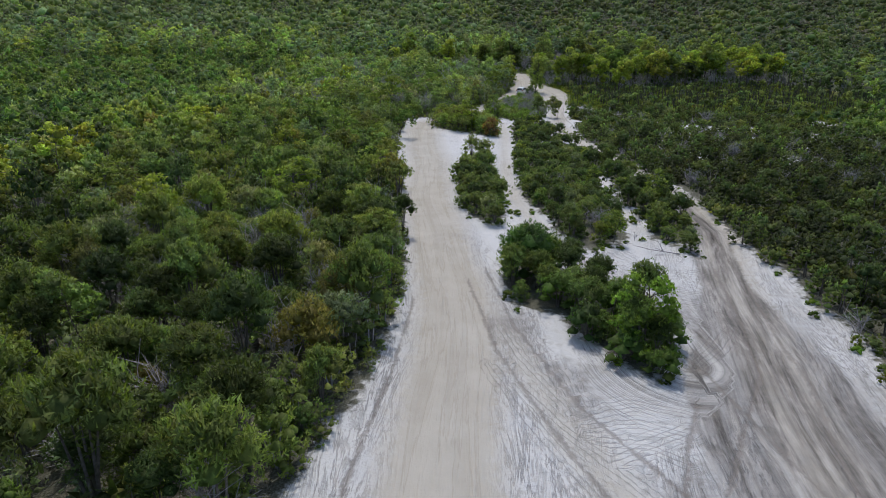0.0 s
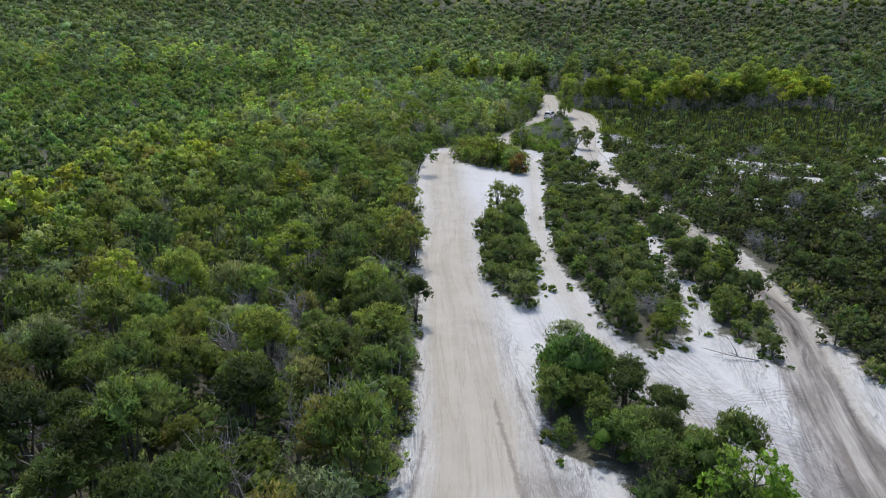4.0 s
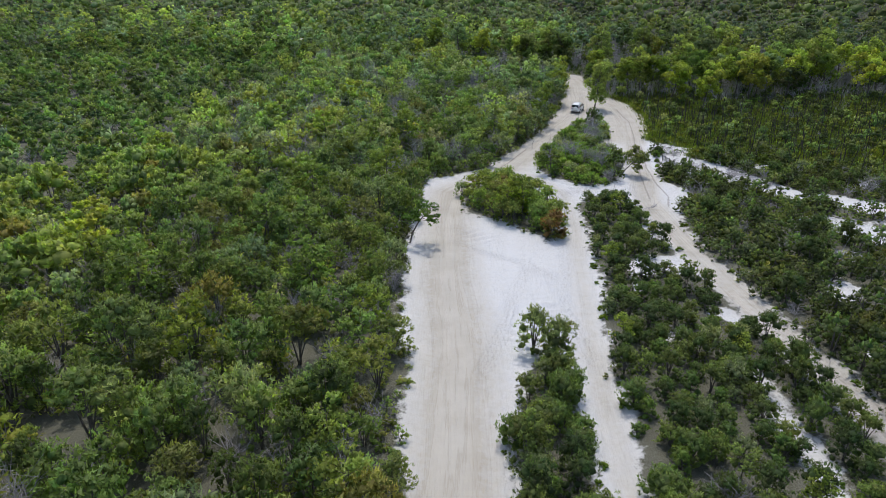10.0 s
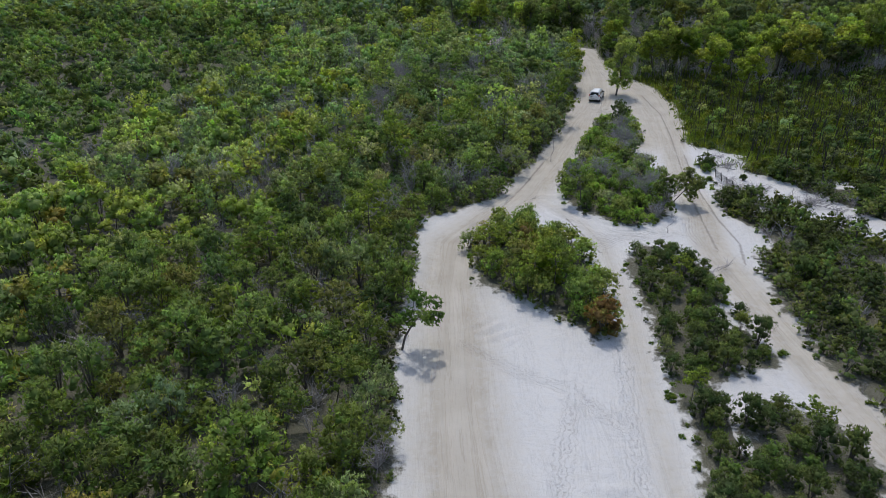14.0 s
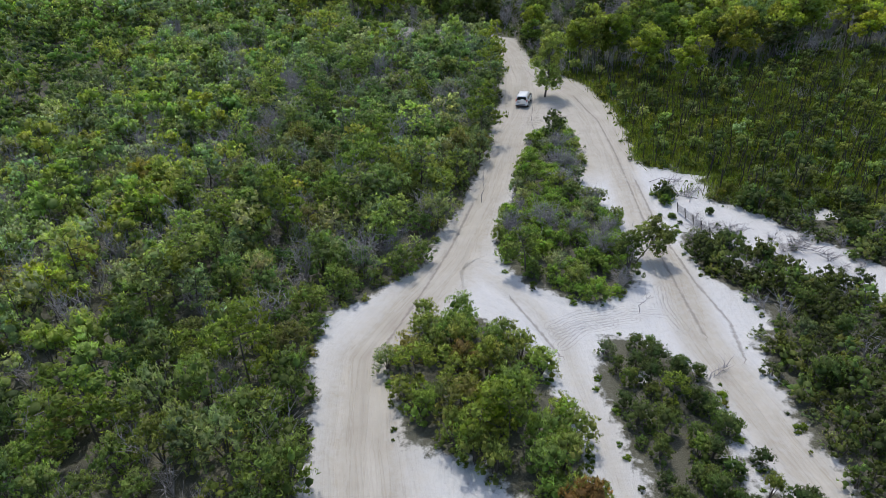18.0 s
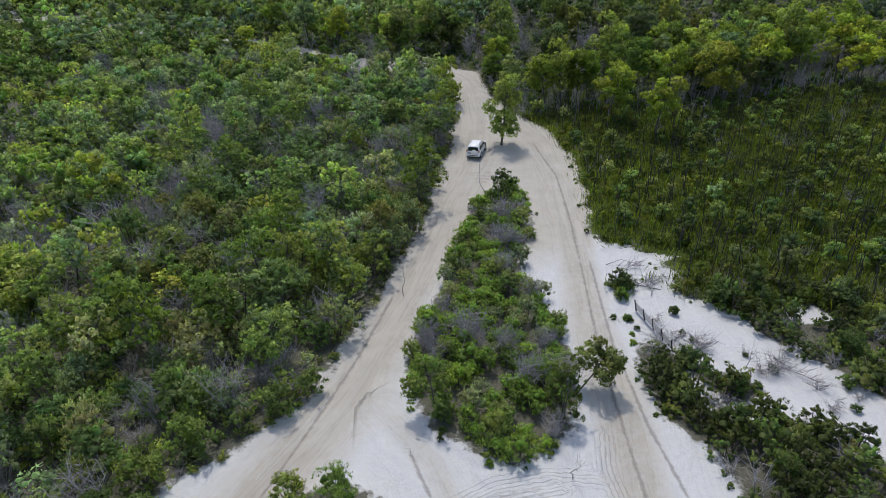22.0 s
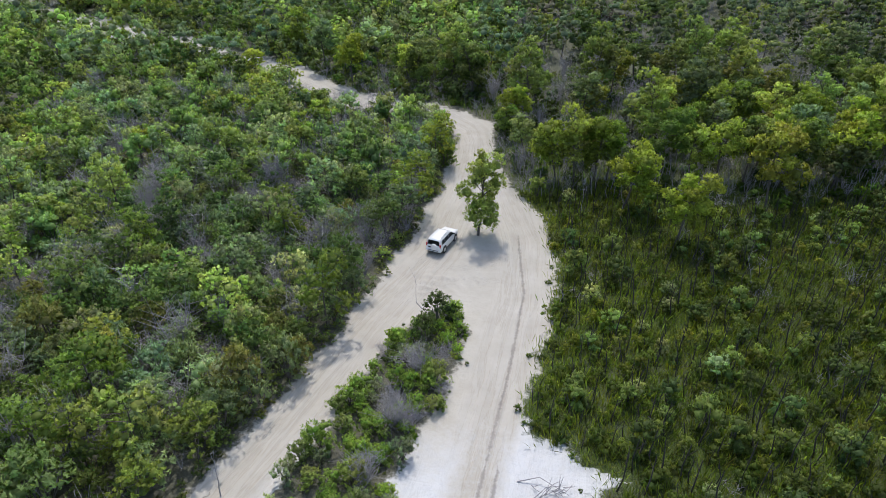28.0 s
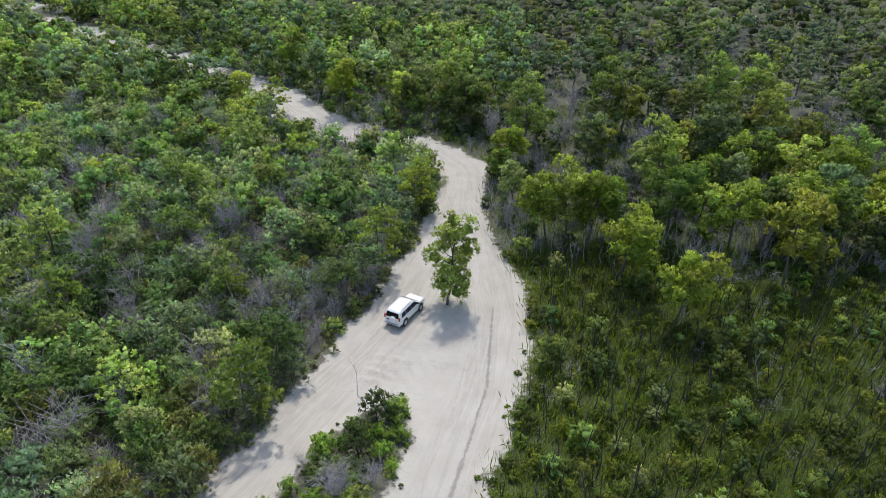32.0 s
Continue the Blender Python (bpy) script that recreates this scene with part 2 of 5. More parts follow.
LEAF = leaf_material("scrub_leaves")
BARK = bark_material("grey_bark", (0.05, 0.043, 0.036), (0.17, 0.15, 0.13))
DEADWOOD = bark_material("bleached_dead_wood", (0.2, 0.19, 0.195), (0.42, 0.4, 0.41))
CHARRED = bark_material("charred_stems", (0.018, 0.016, 0.014), (0.075, 0.066, 0.06))
GROUND = ground_material("sand_and_litter")


# ---- plan: outlines in metres, x across, y along the track ----
WEST_EDGE = [(-6, -90), (-6.3, -16), (-4.4, -8), (-3.4, 0), (-3.6, 9), (-4.8, 20), (-6, 30), (-6.9, 42), (-8.6, 50), (-9.4, 60), (-9.8, 71),
             (-10.4, 84.5), (-7, 87.6), (-3, 91), (-0.4, 96), (2, 103), (4.4, 110), (7.2, 119), (9.4, 127), (11.8, 137), (13.6, 146), (15, 155)]
FAR_EDGE = [(15.3, 168), (13.6, 174), (7.5, 177.2), (-1.3, 178.6), (-12.2, 183.2), (-18.4, 189), (-29, 201.5), (-36, 204), (-49, 212), (-68, 217), (-90, 231),
             (-150, 270), (-150, 277), (-92, 239), (-74, 232.5), (-66, 226), (-49, 218.5), (-36, 209.5), (-26, 204.8), (-15.6, 198), (-8.6, 191), (-2, 185.5),
             (7, 183.2), (15, 179.4), (20.3, 174), (20.8, 162)]
EAST_EDGE = [(23.6, 153), (27.2, 145), (28, 136), (26.6, 126), (24.6, 118), (23.5, 110), (22.6, 103),
             (21.3, 97), (20.8, 91), (20.6, 87.5), (22, 83.6), (22.2, 80.9), (19.8, 78.4), (18.8, 74), (18.3, 66), (19, 60), (19.5, 55), (20.3, 49),
             (21.4, 42.5), (22.3, 36), (22.7, 30), (22.2, 23.5), (21.6, 15), (21.1, 6), (20.7, 0), (19.6, -6), (17, -20), (16, -90)]
SAND_EDGE = WEST_EDGE + FAR_EDGE + EAST_EDGE
ISLANDS = {
    "near": [(2.2, 6), (2.6, 2.4), (5, 1.2), (6.3, -2.8), (9.2, -6), (11.3, -1.5), (10, 4.2), (7.4, 9), (5, 13), (3, 11)],
    "strip": [(-0.9, 27), (0.2, 19.8), (3.3, 17.6), (4.3, 21), (4.2, 30), (3.8, 39.5), (3.2, 43.4), (1.2, 44.2), (-0.2, 40.5), (-1, 34)],
    "long": [(9.3, 11.6), (7.4, 16.6), (6.2, 27), (6, 36), (6.3, 46), (7.5, 55), (7.9, 66), (8.2, 76), (9.6, 80.5), (12.6, 80), (14.8, 76),
             (15, 69), (15.9, 60), (17.6, 50), (19.2, 39), (19.8, 30), (19.2, 18), (17, 11), (15.5, 14), (13.8, 15.6), (12.4, 13.6)],
    "bush": [(-6, 79), (-5, 71.5), (-1.2, 70.4), (1.6, 67.2), (3.5, 64), (5.6, 67), (5.7, 74), (4.8, 81), (0.6, 84.8), (-2.6, 84.8)],
    "wedge": [(3.8, 94.5), (5.2, 88.4), (10.6, 84), (15.4, 87), (17, 95), (16.6, 102), (15.2, 106), (17.6, 112), (19.7, 122), (17.6, 129), (13, 122.6), (7.6, 104.5)],
}
# bare white patches among the scrub east of the tracks
PATCHES = [
    [(22.6, 108.5), (23.2, 104.6), (25.6, 103.4), (27.8, 107), (26.6, 110), (23.8, 110.6)],
    [(21.4, 99.4), (23.6, 94.6), (28.2, 90), (32.4, 85), (35.6, 82), (37.2, 84), (35.2, 88), (32.6, 92.6), (29.6, 99.8), (26, 102), (22.4, 101)],
    [(37.5, 81), (42, 77), (49, 74), (58, 69), (60, 72), (50, 78.5), (43, 82), (39, 84)],
    [(32, 74.5), (38, 66.6), (46, 62.5), (48, 65), (41, 70), (36, 75.5)],
    [(14.2, 16), (15, 19), (14.9, 28), (15.7, 36), (15.6, 43), (15.3, 44), (15.1, 37), (14.4, 29), (14.4, 20)],
]
MAIN_LINE = [(-0.5, -90), (-0.8, -14), (-0.4, -5), (-0.7, 5), (-1.7, 15), (-3.2, 27), (-4, 38), (-5, 49), (-6.2, 60), (-7.2, 72), (-6.6, 80), (-3.2, 87), (0.8, 93.5),
             (4, 103), (7.4, 113), (11, 125), (15, 137), (17.4, 150), (18, 163), (17, 172), (12.4, 177.6), (6, 180.2), (0, 181.8), (-8, 186), (-15, 192), (-25, 202), (-34, 206.6), (-49, 215), (-70, 224), (-91, 235), (-150, 273.5)]
SIDE_LINE = [(11, -4), (9.6, 6), (6.6, 15), (5.1, 27), (5, 38), (5.4, 48), (6, 60), (6.8, 71), (7, 80), (5.4, 85.5), (2.2, 91)]
EAST_LINE = [(12, -90), (12.6, -18), (14.6, -7), (16.4, 2), (18.6, 10), (20.8, 18), (21.6, 28), (21, 38), (19.4, 48), (17.7, 60), (16.8, 70), (17, 80), (18.5, 92), (20.2, 104), (22.2, 115), (24.2, 128), (24.6, 140), (23, 150), (19.4, 163)]
FORK_LINE = [(-1.2, 14), (0.9, 5), (2.8, -4), (5.6, -13), (10, -26), (12, -90)]
# dark rut lines, then the fine grooves that turning wheels left in loose sand
RUTS_A = [[(-4.4, -16), (-3.7, -8.8), (-3.3, -5.2), (-3.05, -0.4), (-2.95, 3)], [(6.3, 9), (8.8, 3), (11.5, -4), (13, -14)],
          [(17.2, 80.3), (18, 87.8), (18.9, 94.7), (20.6, 104), (23, 118), (24.6, 130), (24.2, 141)], [(-6.4, 80), (-3.3, 86.7), (0, 94.4), (3.4, 104)]]
RUTS_B = [[(1.6, 8), (2.8, 0), (5.2, -8), (8.8, -15)], [(17.7, 10.8), (15.9, 1.8), (14.2, -4.7), (11.3, -9.6), (9.3, -13.1)], [(18.7, 77.6), (19.7, 81.4), (19.6, 87.1), (20.1, 95.2), (22.2, 108)], [(4.3, 86.2), (5.3, 82.9), (6.3, 79.2)]]
RUTS_C = [[(0.4, 6), (1.8, -3), (4.2, -11), (7, -18)], [(18.5, 6.7), (16.9, -0.8), (16.2, -5.3), (14, -12.5)], [(10.3, -7.4), (8.8, -10.5), (7.8, -13.2)]]
GROOVES_A = [[(2.1, -0.1), (3, -3.6), (4, -6), (5, -8.3)], [(5, -8.3), (7.4, -7.4), (9.6, -8.1)], [(5.3, -10.1), (7.1, -10.4), (9.3, -9.1)], [(9.1, 8.9), (13.1, 7.9), (17.7, 9)], [(12.4, 2.3), (13.4, 0.6), (14.3, -0.5)], [(1.4, -4.5), (2.6, -8.1), (3.7, -10.8), (4.9, -13.3)],
             [(6.6, 82.4), (9, 83.5), (12.6, 83.8), (15.2, 83.1)], [(6.7, 80.1), (8.6, 81.8), (10.9, 82.2)], [(16.5, 86.6), (15.8, 83.8), (15.9, 81.2)]]
GROOVES_B = [[(3.2, -0.1), (4.6, -5.2), (5.4, -7.7)], [(5.1, -9.3), (7.4, -8.9), (9.1, -9.7)], [(5.7, -11.3), (7.4, -10.6), (8.4, -11.4)], [(8.1, 6.8), (12.2, 5.9), (15.9, 4.4)], [(12.5, 4.2), (14.1, 3.3), (15.4, 1.8)], [(11.3, -4), (12.9, -2.5), (14.7, 0.1)], [(2.4, -6.1), (4, -9.3), (5.6, -11.5), (6.8, -13.2)],
             [(6.7, 81.4), (9.3, 82.4), (12.8, 82.7)]]
TYRE_ARCS = [[(13.4, 127.6), (15.4, 130.6), (18.4, 132.2), (22, 132)], [(13.6, 135.4), (16.6, 134.2), (20, 134.6), (23, 137)], [(-5.4, 64), (-2.4, 61.4), (1.2, 59.6), (4.2, 56)], [(5.6, 68), (4.9, 60), (4, 52), (4.8, 44)], [(1.6, 60), (0.2, 54), (-0.6, 48), (-2.4, 42)],
             [(-0.6, 36), (-0.2, 24), (1, 12)]]
SCARS = [RUTS_A, RUTS_B, RUTS_C, GROOVES_A, GROOVES_B, TYRE_ARCS]
CUT_LINE = [(18, 91), (13, 83.5), (8, 84), (3.5, 88)]


def inside(poly, x, y):
    hit = np.zeros(x.shape, bool)
    for (x0, y0), (x1, y1) in zip(poly, poly[1:] + poly[:1]):
        if y0 != y1:
            hit ^= ((y0 > y) != (y1 > y)) & (x < (x1 - x0) * (y - y0) / (y1 - y0) + x0)
    return hit


def line_distance(line, x, y):
    best, along, run = np.full(x.shape, 1e9), np.zeros(x.shape), 0.0
    for (x0, y0), (x1, y1) in zip(line, line[1:]):
        dx, dy = x1 - x0, y1 - y0
        size = math.hypot(dx, dy)
        t = np.clip(((x - x0) * dx + (y - y0) * dy) / size**2, 0, 1)
        side = np.sign((x - x0) * dy - (y - y0) * dx)
        d = np.hypot(x - x0 - t * dx, y - y0 - t * dy)
        near = d < np.abs(best)
        best, along = np.where(near, d * np.where(side == 0, 1, side), best), np.where(near, run + t * size, along)
        run += size
    return best, along


def outline_distance(poly, x, y):
    """Metres to an outline, above 0 inside it."""
    d = np.abs(line_distance(poly + poly[:1], x, y)[0])
    return np.where(inside(poly, x, y), d, -d)


def wave(x, y, size, seed):
    """Smooth value noise, -1 to 1."""
    rng = np.random.default_rng(seed)
    table = rng.uniform(-1, 1, (64, 64))
    u, v = x / size, y / size
    i, j = np.floor(u).astype(int), np.floor(v).astype(int)
    a, b = u - i, v - j
    a, b = a * a * (3 - 2 * a), b * b * (3 - 2 * b)
    g = lambda p, q: table[p % 64, q % 64]
    return (g(i, j) * (1 - a) + g(i + 1, j) * a) * (1 - b) + (g(i, j + 1) * (1 - a) + g(i + 1, j + 1) * a) * b


def bare(x, y):
    """Metres into bare sand, below 0 in the scrub."""
    x, y = np.asarray(x, float), np.asarray(y, float)
    d = outline_distance(SAND_EDGE, x, y)
    for key, poly in ISLANDS.items():
        fuller = 0.35 * np.clip((y - 22) / 6, 0, 1) if key == "long" else 0
        d = np.minimum(d, -outline_distance(poly, x, y) - fuller)
    for poly in PATCHES:
        d = np.maximum(d, outline_distance(poly, x, y) + 0.5 * wave(x, y, 1.6, 11) + 0.15)
    # gaps of white sand through the eastern scrub
    open_east = (x > 10) & (x < 17) & (y > 44) & (y < 78) | (x > 24) & (x < 70) & (y > 45) & (y < 110 - 0.3 * (x - 24))
    d = np.maximum(d, np.where(open_east, 2.6 * (wave(x, y, 4.6, 77) + 0.5 * wave(x, y, 1.9, 78) - np.where(x < 18, 0.54, 0.66)), -50))
    return d + 0.45 * wave(x, y, 2.2, 5) + 0.22 * wave(x, y, 0.8, 6)


def hill(x, y):
    """The land's large shape: flat heath that tilts up beyond the forks and climbs to a wooded ridge."""
    far = np.clip((np.hypot(x * 0.55, y) - 240) / 700, 0, 1)
    rise = np.clip(y - 132, 0, 170)
    return 0.085 * (rise - 6 * (1 - np.exp(-rise / 6))) + 140 * far * far * (3 - 2 * far) * (1 + 0.12 * wave(x, y, 160, 3)) * (y > 0)


# ---- ground ----
def steps(lo, hi, fine, a, b, growth):
    mid = list(np.arange(a, b + 1e-6, fine))
    s, v, up = fine, b, []
    while v < hi:
        s *= growth
        v += s
        up.append(v)
    s, v, down = fine, a, []
    while v > lo:
        s *= growth
        v -= s
        down.append(v)
    return np.array(down[::-1] + mid + up)


def build_ground():
    gx, gy = steps(-1800, 1800, 0.29, -11, 25, 1.1), steps(-400, 2200, 0.29, -19, 146, 1.1)
    X, Y = np.meshgrid(gx, gy)
    x, y = X.ravel(), Y.ravel()
    d = np.full(x.shape, -50.0)
    near = (x > -160) & (x < 70) & (y > -100) & (y < 320)
    d[near] = bare(x[near], y[near])
    sand = np.clip(0.5 + np.where(d > 0, 0.7 * d + 0.12, 0.12 + 0.3 * d), 0, 1)
    lane, best, second = np.zeros((len(x), 3)), np.full(x.shape, 99.0), np.full(x.shape, 99.0)
    worn, churn = np.zeros(x.shape), np.zeros(x.shape)
    z = hill(x, y)
    z[near] -= 0.06 * np.clip(d[near], 0, 1)
    for line, half, depth, kind in ((MAIN_LINE, 2.5, 0.05, 0), (SIDE_LINE, 1.25, 0.05, 2.4), (EAST_LINE, 2.0, 0.07, 1), (CUT_LINE, 1.2, 0.05, 5), (FORK_LINE, 1.5, 0.07, 2.2)):
        o, s = line_distance(line, x[near], y[near])
        o = o + 0.35 * wave(s, 0 * s, 9, 21)
        closer = (np.abs(o) < best[near]) & (line is not FORK_LINE) & (line is not CUT_LINE)
        rows = np.flatnonzero(near)[closer]
        if line is not FORK_LINE and line is not CUT_LINE:
            second[near] = np.minimum(second[near], np.maximum(best[near], np.abs(o)))
        lane[rows], best[rows] = np.stack([o, s, np.clip((half + 1.0 - np.abs(o)) / 1.2, 0, 1)], -1)[closer], np.abs(o)[closer]
        soft = np.clip((y[near] - 15) / 20, 0, 1) * (kind == 0)
        flat = np.clip((half + 1.3 + 1.9 * soft - np.abs(o)) / (2.4 + 2.6 * soft), 0, 1)
        worn[near] = np.maximum(worn[near], flat * (0.85 - 0.12 * kind))
        if kind == 1:
            spread = half + 2.4 * np.clip((6 - y[near]) / 12, 0, 1)
            churn[near] = np.maximum(churn[near], np.clip((spread - np.abs(o + 0.5)) / 0.9, 0, 1) * np.clip(1.0 - 0.014 * y[near], 0.12, 1.0))
        # wheel ruts with low ridges between and beside them
        for k, (at, w) in enumerate(((-0.8, 0.24), (0.8, 0.24), (1.7, 0.2), (-1.6, 0.2))):
            off = o - at - 0.25 * wave(s, 0 * s + 9 * k, 14, 30 + k)
            z[near] += -depth * np.exp(-((off / w) ** 2)) + depth * 0.5 * np.exp(-(((np.abs(off) - 2 * w) / w) ** 2))
        z[near] += 0.10 * np.exp(-(((np.abs(o) - half - 0.5) / 0.4) ** 2)) * (0.5 + 0.5 * wave(x[near], y[near], 3, 40))
    # loose sand greyed where the southern tracks meet, partly for shade in its furrows
    stir = near & (x > 1.2) & (d > 0.2)
    churn[stir] = np.maximum(churn[stir], 0.46 * np.clip((15 - y[stir]) / 12, 0, 1) * (0.75 + 0.5 * wave(x[stir], y[stir], 2.6, 55)))
    # the northern fork is packed all over
    worn = np.maximum(worn, np.clip((y - 103) / 12, 0, 0.9) * (d > -3) * (x < 29) * (1 - 0.75 * np.clip((x - 21.5 - 0.14 * (y - 100)) / 1.5, 0, 1) * (y < 116)))
    worn = np.maximum(worn, 0.3 * near)
    loose = np.clip(d, 0, 1) * (1 - worn)
    z += loose * (0.05 * wave(x, y, 1.9, 51) + 0.03 * wave(x * 0.55 + y * 0.8, 0.45 * (y - x), 0.7, 52)) * (0.55 + 0.8 * np.clip((16 - y) / 10, 0, 1))
    # rows of ridges thrown up by turning wheels
    for cx, cy, ax, ay, turn in ((3.0, 49.5, 1.5, 4.0, 0.25), (0.8, 47.6, 1.2, 2.6, -0.5), (-0.6, 50.4, 2.6, 1.4, -0.2), (-3.6, 66, 1.6, 2.4, 0.7), (14.2, 84.5, 4.0, 1.2, 0.4), (4.4, -4.5, 1.0, 4.0, 0.35), (12.2, 9.2, 3.2, 2.0, 0.3), (17.5, 131.5, 3.6, 2.2, 0.5), (15.4, 131, 2.0, 2.6, -0.2)):
        u, v = (x - cx) * math.cos(turn) + (y - cy) * math.sin(turn), (y - cy) * math.cos(turn) - (x - cx) * math.sin(turn)
        inside_it = np.clip(1.3 - (u / ax) ** 2 - (v / ay) ** 2, 0, 1)
        run = v if ay > ax else u
        z += np.clip(d, 0, 1) * 0.1 * inside_it * np.sin(2 * np.pi * (run + 0.3 * wave(x, y, 1.5, 54)) / 1.05)
    # a low bank where scrub meets sand
    z += 0.22 * np.exp(-(((d + 0.7) / 0.7) ** 2)) * (0.6 + 0.4 * wave(x, y, 4, 53))
    scars = []
    for group in SCARS:
        far = np.full(x.shape, 99.0)
        for line in group:
            o = line_distance(line, x[near], y[near])[0]
            far[near] = np.where(np.abs(o) < np.abs(far[near]), o, far[near])
        scars.append(np.where(np.abs(far) > 0.8, np.sign(far) * (0.8 + 40 * (np.abs(far) - 0.8)), far))
    # green turf on the sedge flat and through the woods
    turfed = np.clip((x - 22) / 3, 0, 1) * np.clip((y - 104 + 0.25 * (x - 25)) / 6, 0, 1)
    turfed = np.maximum(turfed * np.clip((166 - y) / 12, 0.25, 1), 0.25 * np.clip((y - 180) / 15, 0, 1)) * (0.8 + 0.2 * wave(x, y, 5, 57))
    W, H = len(gx), len(gy)
    idx = np.arange(W * H).reshape(H, W)
    quads = np.stack([idx[:-1, :-1], idx[:-1, 1:], idx[1:, 1:], idx[1:, :-1]], -1).reshape(-1, 4)
    on = (sand[quads].mean(1) > 0.5) & near[quads].all(1)
    for name, keep, label in (("ground", ~on, "dark leaf litter and grey sand under coastal heath, rising to a ridge"), ("road", on, "pale tan and white sand tracks with wheel ruts and loose ridges")):
        used, inv = np.unique(quads[keep], return_inverse=True)
        me = bpy.data.meshes.new(name)
        me.vertices.add(len(used))
        me.vertices.foreach_set("co", np.stack([x[used], y[used], z[used]], -1).astype(np.float32).ravel())
        f = inv.reshape(-1, 4)
        me.loops.add(f.size)
        me.loops.foreach_set("vertex_index", f.ravel().astype(np.int32))
        me.polygons.add(len(f))
        me.polygons.foreach_set("loop_start", np.arange(0, f.size, 4, dtype=np.int32))
        me.update(calc_edges=True)
        me.polygons.foreach_set("use_smooth", np.ones(len(f), bool))
        for what, v in (("sand", sand), ("fanned", np.clip((second - best - 0.15) / 1.6, 0, 1) * (0.35 + 0.65 * np.clip((20 - y) / 8, 0, 1))), ("turfed", turfed), ("worn", worn), ("churned", churn), *((f"scar_{k}", v) for k, v in enumerate(scars))):
            me.attributes.new(what, "FLOAT", "POINT").data.foreach_set("value", v[used].astype(np.float32))
        me.attributes.new("lane", "FLOAT_VECTOR", "POINT").data.foreach_set("vector", lane[used].astype(np.float32).ravel())
        me.materials.append(GROUND)
        tagged(new(name, me), label, "sand track" if name == "road" else "ground", kind="structure")


build_ground()


# ---- plants: arrays of triangles ----
class Heap:
    """Triangles with a colour and a normal at each corner and one of two materials, leaf or wood."""

    def __init__(self):
        self.v, self.t, self.c, self.m, self.k, self.n = [], [], [], [], [], 0

    def add(self, v, t, c, m, k=None):
        self.v.append(v)
        self.k.append(np.zeros((len(v), 3)) if k is None else k)
        self.t.append(t + self.n)
        self.c.append(np.broadcast_to(c, (len(v), 3)))
        self.m.append(np.full(len(t), m))
        self.n += len(v)

    def arrays(self):
        return np.concatenate(self.v), np.concatenate(self.t), np.concatenate(self.c), np.concatenate(self.m), np.concatenate(self.k)


def mesh_of(name, v, t, c, m, k, mats):
    me = bpy.data.meshes.new(name)
    me.vertices.add(len(v))
    me.vertices.foreach_set("co", np.ascontiguousarray(v, np.float32).ravel())
    me.loops.add(t.size)
    me.loops.foreach_set("vertex_index", np.ascontiguousarray(t, np.int32).ravel())
    me.polygons.add(len(t))
    me.polygons.foreach_set("loop_start", np.arange(0, t.size, 3, dtype=np.int32))
    me.polygons.foreach_set("material_index", np.ascontiguousarray(m, np.int32))
    me.update(calc_edges=True)
    me.attributes.new("leaf_colour", "FLOAT_COLOR", "POINT").data.foreach_set("color", np.concatenate([c, np.ones((len(c), 1))], 1).astype(np.float32).ravel())
    for mat in mats:
        me.materials.append(mat)
    if np.abs(k).max() > 0:
        me.normals_split_custom_set_from_vertices(np.ascontiguousarray(k, np.float32))
    return me


CORE_V = np.array([(1, 0, 0), (0.31, 0.95, 0), (-0.81, 0.59, 0), (-0.81, -0.59, 0), (0.31, -0.95, 0), (0.1, 0.05, 1), (0, 0, -0.7)])
CORE_T = np.array([(k, (k + 1) % 5, 5) for k in range(5)] + [((k + 1) % 5, k, 6) for k in range(5)])


def ball(level):
    bm = bmesh.new()
    bmesh.ops.create_icosphere(bm, subdivisions=level, radius=1.0)
    out = np.array([v.co[:] for v in bm.verts]), np.array([[v.index for v in f.verts] for f in bm.faces])
    bm.free()
    return out


HULLS = [(CORE_V, CORE_T), ball(1), ball(2)]


def unit(a):
    return a / np.maximum(np.linalg.norm(a, axis=-1, keepdims=True), 1e-9)


def limb(heap, a, b, ra, rb, sides, colour, bend=0.0, rng=None, mat=1):
    """A tapered, slightly bent stem."""
    a, b = np.array(a, float), np.array(b, float)
    pts = [a, b] if not bend else [a, (a + b) / 2 + rng.normal(0, bend, 3) * np.linalg.norm(b - a), b]
    ax = unit(b - a)
    s = unit(np.cross(ax, (0.31, 0.9, 0.2)))
    u = np.cross(ax, s)
    ang = np.arange(sides) * 2 * np.pi / sides
    ring = np.cos(ang)[:, None] * s + np.sin(ang)[:, None] * u
    v = np.concatenate([p + ring * r for p, r in zip(pts, np.linspace(ra, rb, len(pts)))])
    t = []
    for k in range(len(pts) - 1):
        for i in range(sides):
            j = (i + 1) % sides
            p, q = k * sides, (k + 1) * sides
            t += [(p + i, p + j, q + j), (p + i, q + j, q + i)]
    heap.add(v, np.array(t), colour, mat)


def lobes(rng, n, width, height, low, flat):
    """Centres and radii of the crown's rounded masses."""
    out = []
    for k in range(n):
        a = k * 2.4 + rng.uniform(0, 0.9)
        r = width * 0.5 * (0.62 * math.sqrt((k + 0.4) / n)) * rng.uniform(0.75, 1.15)
        top = height - (height - low) * 0.55 * (r / (width * 0.36)) ** 2 * rng.uniform(0.5, 1.3)
        rad = width * rng.uniform(0.17, 0.27)
        out.append((np.array((r * math.cos(a), r * math.sin(a), max(top - rad * flat, low + rad * flat * 0.5))), rad, rad * flat))
    return out


